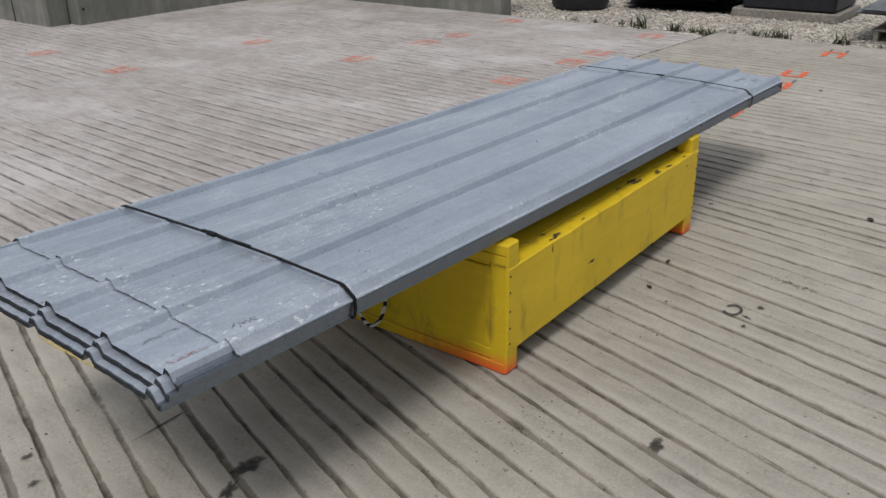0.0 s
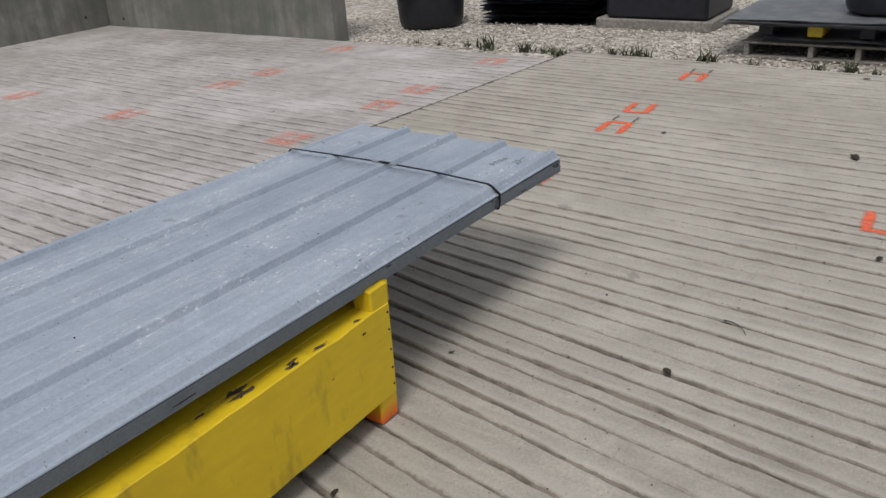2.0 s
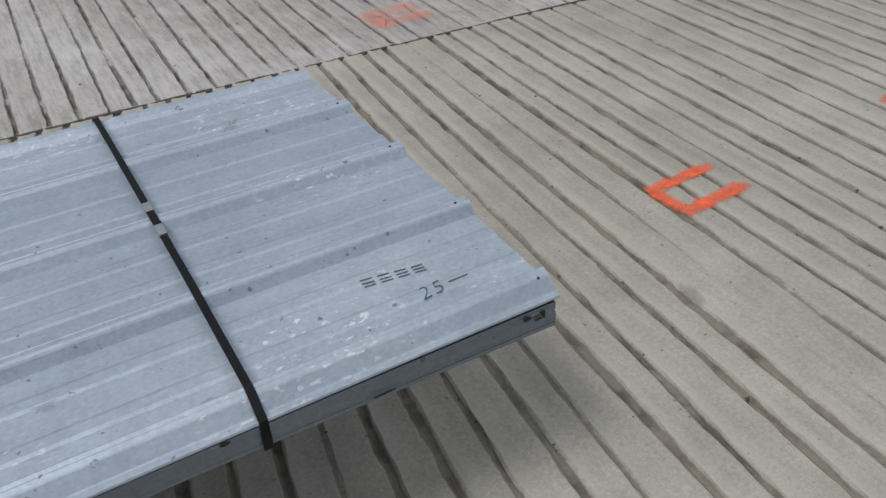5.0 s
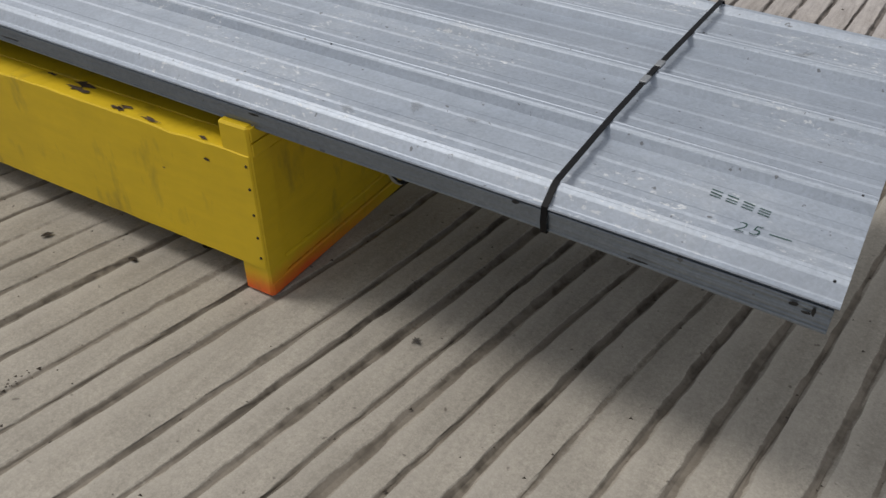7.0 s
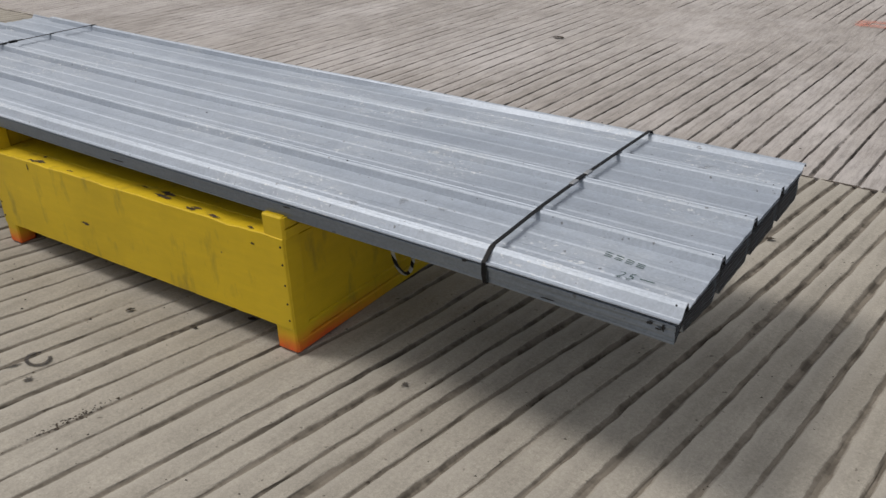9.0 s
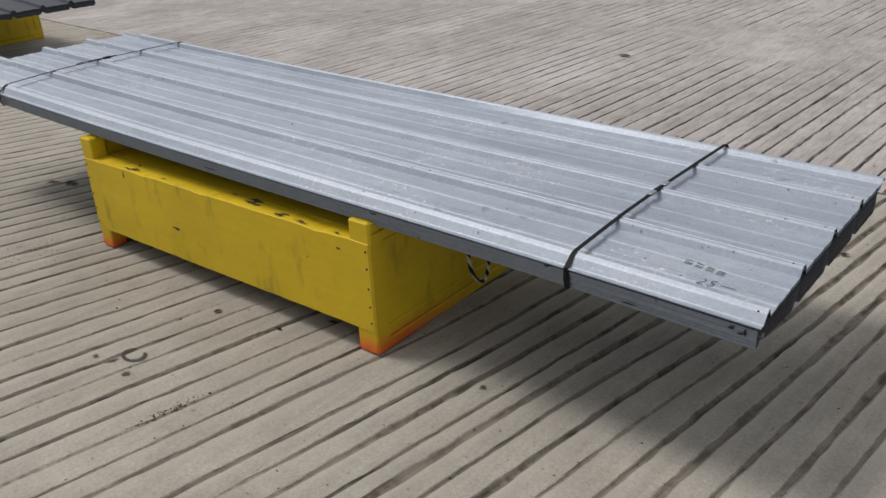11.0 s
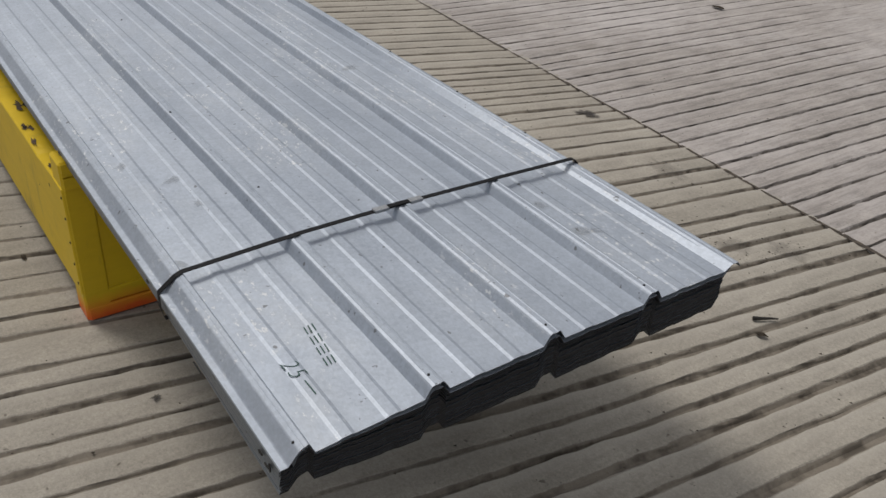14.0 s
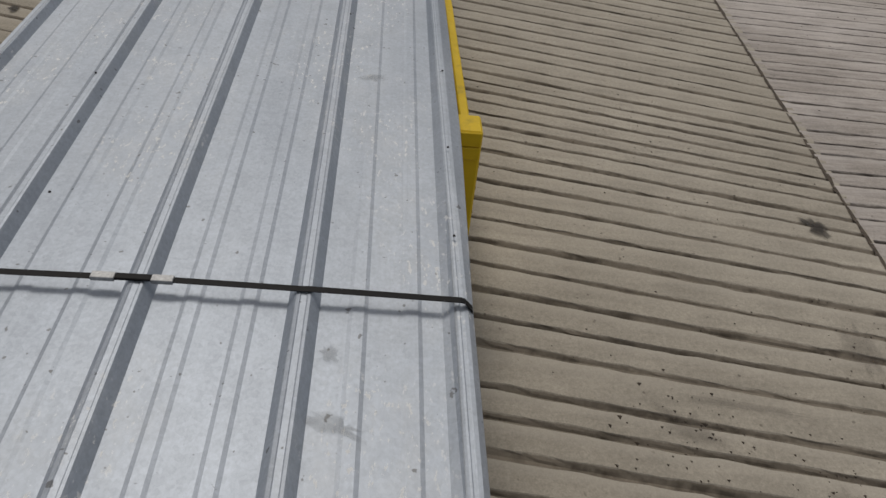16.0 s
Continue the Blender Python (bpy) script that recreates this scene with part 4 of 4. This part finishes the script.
# ======== litter on the slab ========
def dead_leaf(x, y, size, turn, seed):
    r = random.Random(seed)
    bm = bmesh.new()
    rows = []
    for i in range(6):
        u = i / 5
        half = size * 0.28 * math.sin(math.pi * min(0.97, u * 0.92 + 0.05)) * r.uniform(0.75, 1.2)
        z = 0.003 + size * 0.06 * math.sin(u * 3.0 + r.uniform(-0.4, 0.4))
        rows.append([bm.verts.new((size * (u - 0.5), v * half, z + abs(v) * size * 0.06 * r.uniform(0.4, 1.3))) for v in (-1, 0, 1)])
    for a, b in zip(rows, rows[1:]):
        for k in (0, 1):
            bm.faces.new((a[k], a[k + 1], b[k + 1], b[k]))
    bmesh.ops.solidify(bm, geom=list(bm.faces), thickness=0.0012)
    me = bpy.data.meshes.new("dead_leaf")
    bm.to_mesh(me)
    bm.free()
    me.materials.append(LEAF)
    ob = new("dead_leaf", me)
    ob.matrix_basis = pose(x, y, 0.0, 0, 0, turn)
    tagged(ob, "curled dark dead leaf lying on the concrete", "leaf", "leaves on the slab")


for i, (x, y, s, a) in enumerate(((-0.07, -1.105, 0.045, 40), (2.29, -1.23, 0.09, 20), (1.07, -1.53, 0.045, -10), (-1.885, 3.43, 0.08, 5), (0.285, 0.963, 0.035, 30), (4.05, -1.0, 0.05, 70),
                                  (-0.90, -0.43, 0.035, 10), (-1.28, -0.60, 0.03, 60), (-1.02, -0.56, 0.03, 0))):
    dead_leaf(x, y, s, a, 70 + i)


def twig(pts, radius, label):
    me = bpy.data.meshes.new("twig")
    bm = tube(pts, lambda u: radius * (1.1 - 0.7 * u), 6)
    bm.to_mesh(me)
    bm.free()
    me.materials.append(TWIG)
    tagged(new("twig", me), label, "twig", "twigs on the slab")


twig([(0.330, -1.160, 0.004), (0.322, -1.185, 0.008), (0.306, -1.212, 0.010), (0.285, -1.236, 0.008), (0.265, -1.250, 0.003)], 0.0019, "thin black bent twig on the concrete")
twig([(0.225, 1.005, 0.005), (0.238, 1.022, 0.006), (0.25, 1.045, 0.005), (0.262, 1.065, 0.004)], 0.006, "short dark stick on the concrete")


def crumbs():
    r = random.Random(21)
    verts, faces = [], []
    spots = [(r.uniform(-3.6, 1.6), r.uniform(-2.2, 3.0)) for _ in range(900)]
    for _ in range(1500):
        gx, gy = r.choice(NEAR_GROOVES), r.uniform(-2.0, 1.6)
        if -3.6 < gx < 2.2:
            spots.append((gx + lean(gx) * gy + r.gauss(0, 0.012), gy))
    spots += [(-0.735 + 0.195 * q + r.gauss(0, 0.007), q) for q in [r.gauss(-1.03, 0.055) for _ in range(90)]] + [(r.gauss(-2.30, 0.07), r.gauss(-0.72, 0.05)) for _ in range(70)]
    spots += [(r.uniform(1.6, 4.2), r.uniform(-2.0, 5.0)) for _ in range(260)]
    for cx, cy in ((0.06, 1.40), (-0.25, 1.00), (-0.53, 1.50), (-0.06, 1.28)):
        spots += [(r.gauss(cx, 0.09), r.gauss(cy, 0.07)) for _ in range(60)]
    for x, y in spots:
        s = r.uniform(0.0012, 0.0042) * (1.8 if r.random() < 0.05 else 1)
        b = len(verts)
        for dx, dy, dz in ((1, 0, 0), (-0.4, 0.9, 0), (-0.7, -0.7, 0), (0, 0, 0.8)):
            verts.append((x + s * dx * r.uniform(0.7, 1.6), y + s * dy * r.uniform(0.7, 1.6), -0.002 + s * dz))
        for f in ((0, 1, 3), (1, 2, 3), (2, 0, 3), (2, 1, 0)):
            faces.append(tuple(b + i for i in f))
    tagged(new("dirt_crumbs", mesh_of("dirt_crumbs", verts, faces, [CRUMB])), "loose dirt crumbs scattered on the slab", "dirt", kind="stuff")


crumbs()


# ======== the yard's edge ========
def weed(x, y, size, seed):
    r = random.Random(seed)
    bm = bmesh.new()
    for _ in range(int(14 + 14 * size / 0.12)):
        a, lean_out = r.uniform(0, 6.283), r.uniform(0.25, 1.1)
        h = size * r.uniform(0.5, 1.15)
        bx, by = r.gauss(0, size * 0.18), r.gauss(0, size * 0.28)
        w = size * r.uniform(0.05, 0.10)
        old = None
        for i in range(4):
            u = i / 3
            px = bx + math.cos(a) * h * lean_out * u * u
            py = by + math.sin(a) * h * lean_out * u * u
            pz = h * u * (1 - 0.25 * u * lean_out)
            ww = w * (1.0 - 0.85 * u)
            q = [bm.verts.new((px - math.sin(a) * ww, py + math.cos(a) * ww, pz)), bm.verts.new((px + math.sin(a) * ww, py - math.cos(a) * ww, pz))]
            if old:
                bm.faces.new((old[0], old[1], q[1], q[0]))
            old = q
    me = bpy.data.meshes.new("weed")
    bm.to_mesh(me)
    bm.free()
    me.materials.append(WEED)
    ob = new("weed", me)
    ob.location = (x - 0.10, y, -0.035)
    tagged(ob, "spiky green weed tuft at the slab's edge", "weed", "weeds along the slab")


for i, (x, y, s) in enumerate(((4.46, 2.18, 0.13), (4.50, 2.42, 0.07), (4.45, 1.78, 0.11), (4.46, 1.62, 0.07), (4.43, 1.50, 0.08), (4.36, 1.40, 0.08), (4.44, 1.18, 0.07), (4.45, 0.98, 0.10),
                               (4.45, 0.80, 0.12), (4.44, 0.68, 0.10), (4.42, 0.42, 0.05), (4.43, 0.18, 0.12), (4.42, -0.18, 0.07), (4.44, -0.62, 0.08), (4.45, -0.86, 0.10), (4.44, -1.02, 0.06),
                               (4.47, 2.72, 0.05), (4.50, 3.0, 0.05), (6.9, 4.6, 0.16), (7.1, 4.3, 0.14), (7.0, 4.9, 0.14))):
    weed(x, y, s * 1.2, 300 + i)


def lathe(profile, segments=40):
    bm = bmesh.new()
    rings = [[bm.verts.new((r * math.cos(6.28318 * k / segments), r * math.sin(6.28318 * k / segments), z)) for k in range(segments)] for r, z in profile]
    for a, b in zip(rings, rings[1:]):
        for k in range(segments):
            f = bm.faces.new((a[k], a[(k + 1) % segments], b[(k + 1) % segments], b[k]))
            f.smooth = True
    bm.faces.new(list(reversed(rings[0])))
    bm.faces.new(rings[-1])
    return bm


def tub(x, y, z, r, h, label, tilt=0.0):
    root = thing("plastic_tub", (x, y, z), label, "tub", "black tubs")
    body = [(r * 0.80, 0.0), (r * 0.90, 0.02), (r * 0.95, 0.06), (r, h * 0.9), (r * 1.0, h), (r * 0.94, h), (r * 0.93, h * 0.9), (r * 0.86, 0.07), (0.01, 0.06)]
    part("body", lathe(body), BLACK_TUB, root)
    rim = [(r * 1.00, h - 0.03), (r * 1.045, h - 0.025), (r * 1.05, h + 0.004), (r * 1.0, h + 0.012), (r * 0.95, h + 0.006), (r * 0.95, h - 0.02)]
    part("rim", lathe(rim), BLACK_TUB, root)
    root.rotation_euler = (0, radians(tilt), 0)
    return root


tub(5.34, 3.47, -0.035, 0.36, 0.36, "round black plastic tub standing on gravel")


def pallet(x, y, z, lx, ly, label):
    root = thing("wooden_pallet", (x, y, z), label, "pallet", "pallets in the yard")
    for f in (0.015, 0.385, 0.63, 0.985):
        cy = ly * f
        part("stringer", block(0.004, lx - 0.02, cy - 0.02, cy + 0.02, 0.018, 0.108, 0.004), GREY_WOOD, root)
    for i in range(7):
        cx = 0.045 + (lx - 0.09) * i / 6
        part("top_board", block(cx - 0.045, cx + 0.045, -0.02, ly + 0.02, 0.109, 0.127, 0.003), GREY_WOOD, root)
    for i in range(3):
        cx = 0.045 + (lx - 0.09) * i / 2
        part("bottom_board", block(cx - 0.045, cx + 0.045, -0.02, ly + 0.02, 0.0, 0.0175, 0.003), GREY_WOOD, root)
    return root


# ======== things stored on the gravel ========
pallet(4.66, -1.36, -0.03, 1.05, 1.36, "weathered grey wooden pallet on gravel")


def sheet_stack(name, x, y, z, lx, ly, count, pitch, material, label, seed, wave=0.0, turn=0.0, stray=0.02):
    """Loose flat sheets lying on one another, each a little askew."""
    root = thing(name, (x, y, z), label, "metal sheets", "sheet stacks in the yard")
    r = random.Random(seed)
    for i in range(count):
        bm = bmesh.new()
        dx, dy, a = r.uniform(-stray, stray), r.uniform(-0.05, 0.05), r.uniform(-stray, stray)
        rows = []
        n = 18
        for j in range(n + 1):
            v = ly * j / n
            sag = wave * math.sin(v * 9 + i) + 0.3 * wave * math.sin(v * 23 + i * 2)
            rows.append([bm.verts.new((dx + u * lx + a * v, dy + v, pitch * i + sag)) for u in (0.0, 0.5, 1.0)])
        for p, q in zip(rows, rows[1:]):
            for k in (0, 1):
                bm.faces.new((p[k], p[k + 1], q[k + 1], q[k]))
        bmesh.ops.solidify(bm, geom=list(bm.faces), thickness=pitch * 0.55)
        part("sheet", bm, material, root)
    root.rotation_euler = (0, 0, radians(turn))
    return root


sheet_stack("sheet_stack", 4.62, -1.45, 0.108, 1.0, 1.30, 3, 0.012, GREY_SHEET, "few crumpled grey sheets on the pallet", 5, 0.004)
for i, y in enumerate((-1.30, -0.88, -0.52, -0.16)):
    root = thing("spacer_block", (4.66, y, 0.148), "yellow plastic spacer strip between the sheets" if i % 2 == 0 else "dark rubber spacer between the sheets", "spacer", "spacers on the pallet")
    part("body", block(0.0, 0.9, -0.055, 0.055, 0.0, 0.085, 0.008), YELLOW_STRIP if i % 2 == 0 else BLACK_TUB, root)
sheet_stack("sheet_stack", 4.56, -1.48, 0.237, 1.1, 1.62, 5, 0.011, GREY_SHEET, "stack of dull grey flat sheets above the spacers", 6, 0.003)
tub(5.10, -0.95, 0.292, 0.33, 0.40, "round black plastic tub on the sheet stack")

# dark panels stacked on the ground
sheet_stack("panel_stack", 5.70, 1.78, -0.03, 1.3, 1.20, 16, 0.022, BLACK_TUB, "stack of black panels with chipped edges on gravel", 12, 0.006, 4, 0.06)

# grey plinth with a black crate on it
plinth = thing("timber_plinth", (5.62, 0.56, -0.04), "low weathered grey timber base lying on gravel", "base")
part("body", block(0.0, 0.9, 0.0, 1.14, 0.0, 0.10, 0.012), GREY_WOOD, plinth)
bin_ = thing("plastic_bin", (5.632, 0.60, 0.06), "black plastic bin on a timber base", "bin")
part("body", block(0.0, 0.8, 0.0, 1.0, 0.0, 0.42, 0.03), BLACK_TUB, bin_)
part("rim", block(-0.02, 0.82, -0.02, 1.02, 0.421, 0.46, 0.012), BLACK_TUB, bin_)


# ======== wall and slab details ========
def wall_details():
    for x0, x1, y in ((0.792, 0.7985, 8.80), (0.792, 0.7985, 8.35)):
        bm = block(x0, x1, y - 0.012, y + 0.012, 0.0, 1.49, 0.002)
        part("form_joint", bm, CRUMB, bpy.data.objects["wall_west"], "dark form joint")
    for host, x, y, z, turn in (("wall_north", 1.127, 7.409, 0.167, "X"), ("wall_north", 3.866, 7.409, 0.141, "X"), ("wall_east", 4.159, 7.1, 0.09, "Y")):
        bm = bmesh.new()
        bmesh.ops.create_cone(bm, cap_ends=True, segments=12, radius1=0.018, radius2=0.014, depth=0.004,
                              matrix=Matrix.Translation((x, y, z)) @ Matrix.Rotation(math.pi / 2, 4, turn))
        part("tie_hole", bm, HOLE, bpy.data.objects[host], "dark tie hole")


wall_details()
YELLOW_DUST = worn_mark("rubbed_yellow_paint", (0.60, 0.47, 0.16), 0.6, 40)
for i, (x, y, rx, ry, a) in enumerate(((-2.892, 0.75, 0.010, 0.25, 0.0),)):
    blotch("paint_rub", x, y, 0, rx, ry, YELLOW_DUST, "thin rub of yellow paint on the concrete", "paint rub", a, 90 + i, 0.0025)
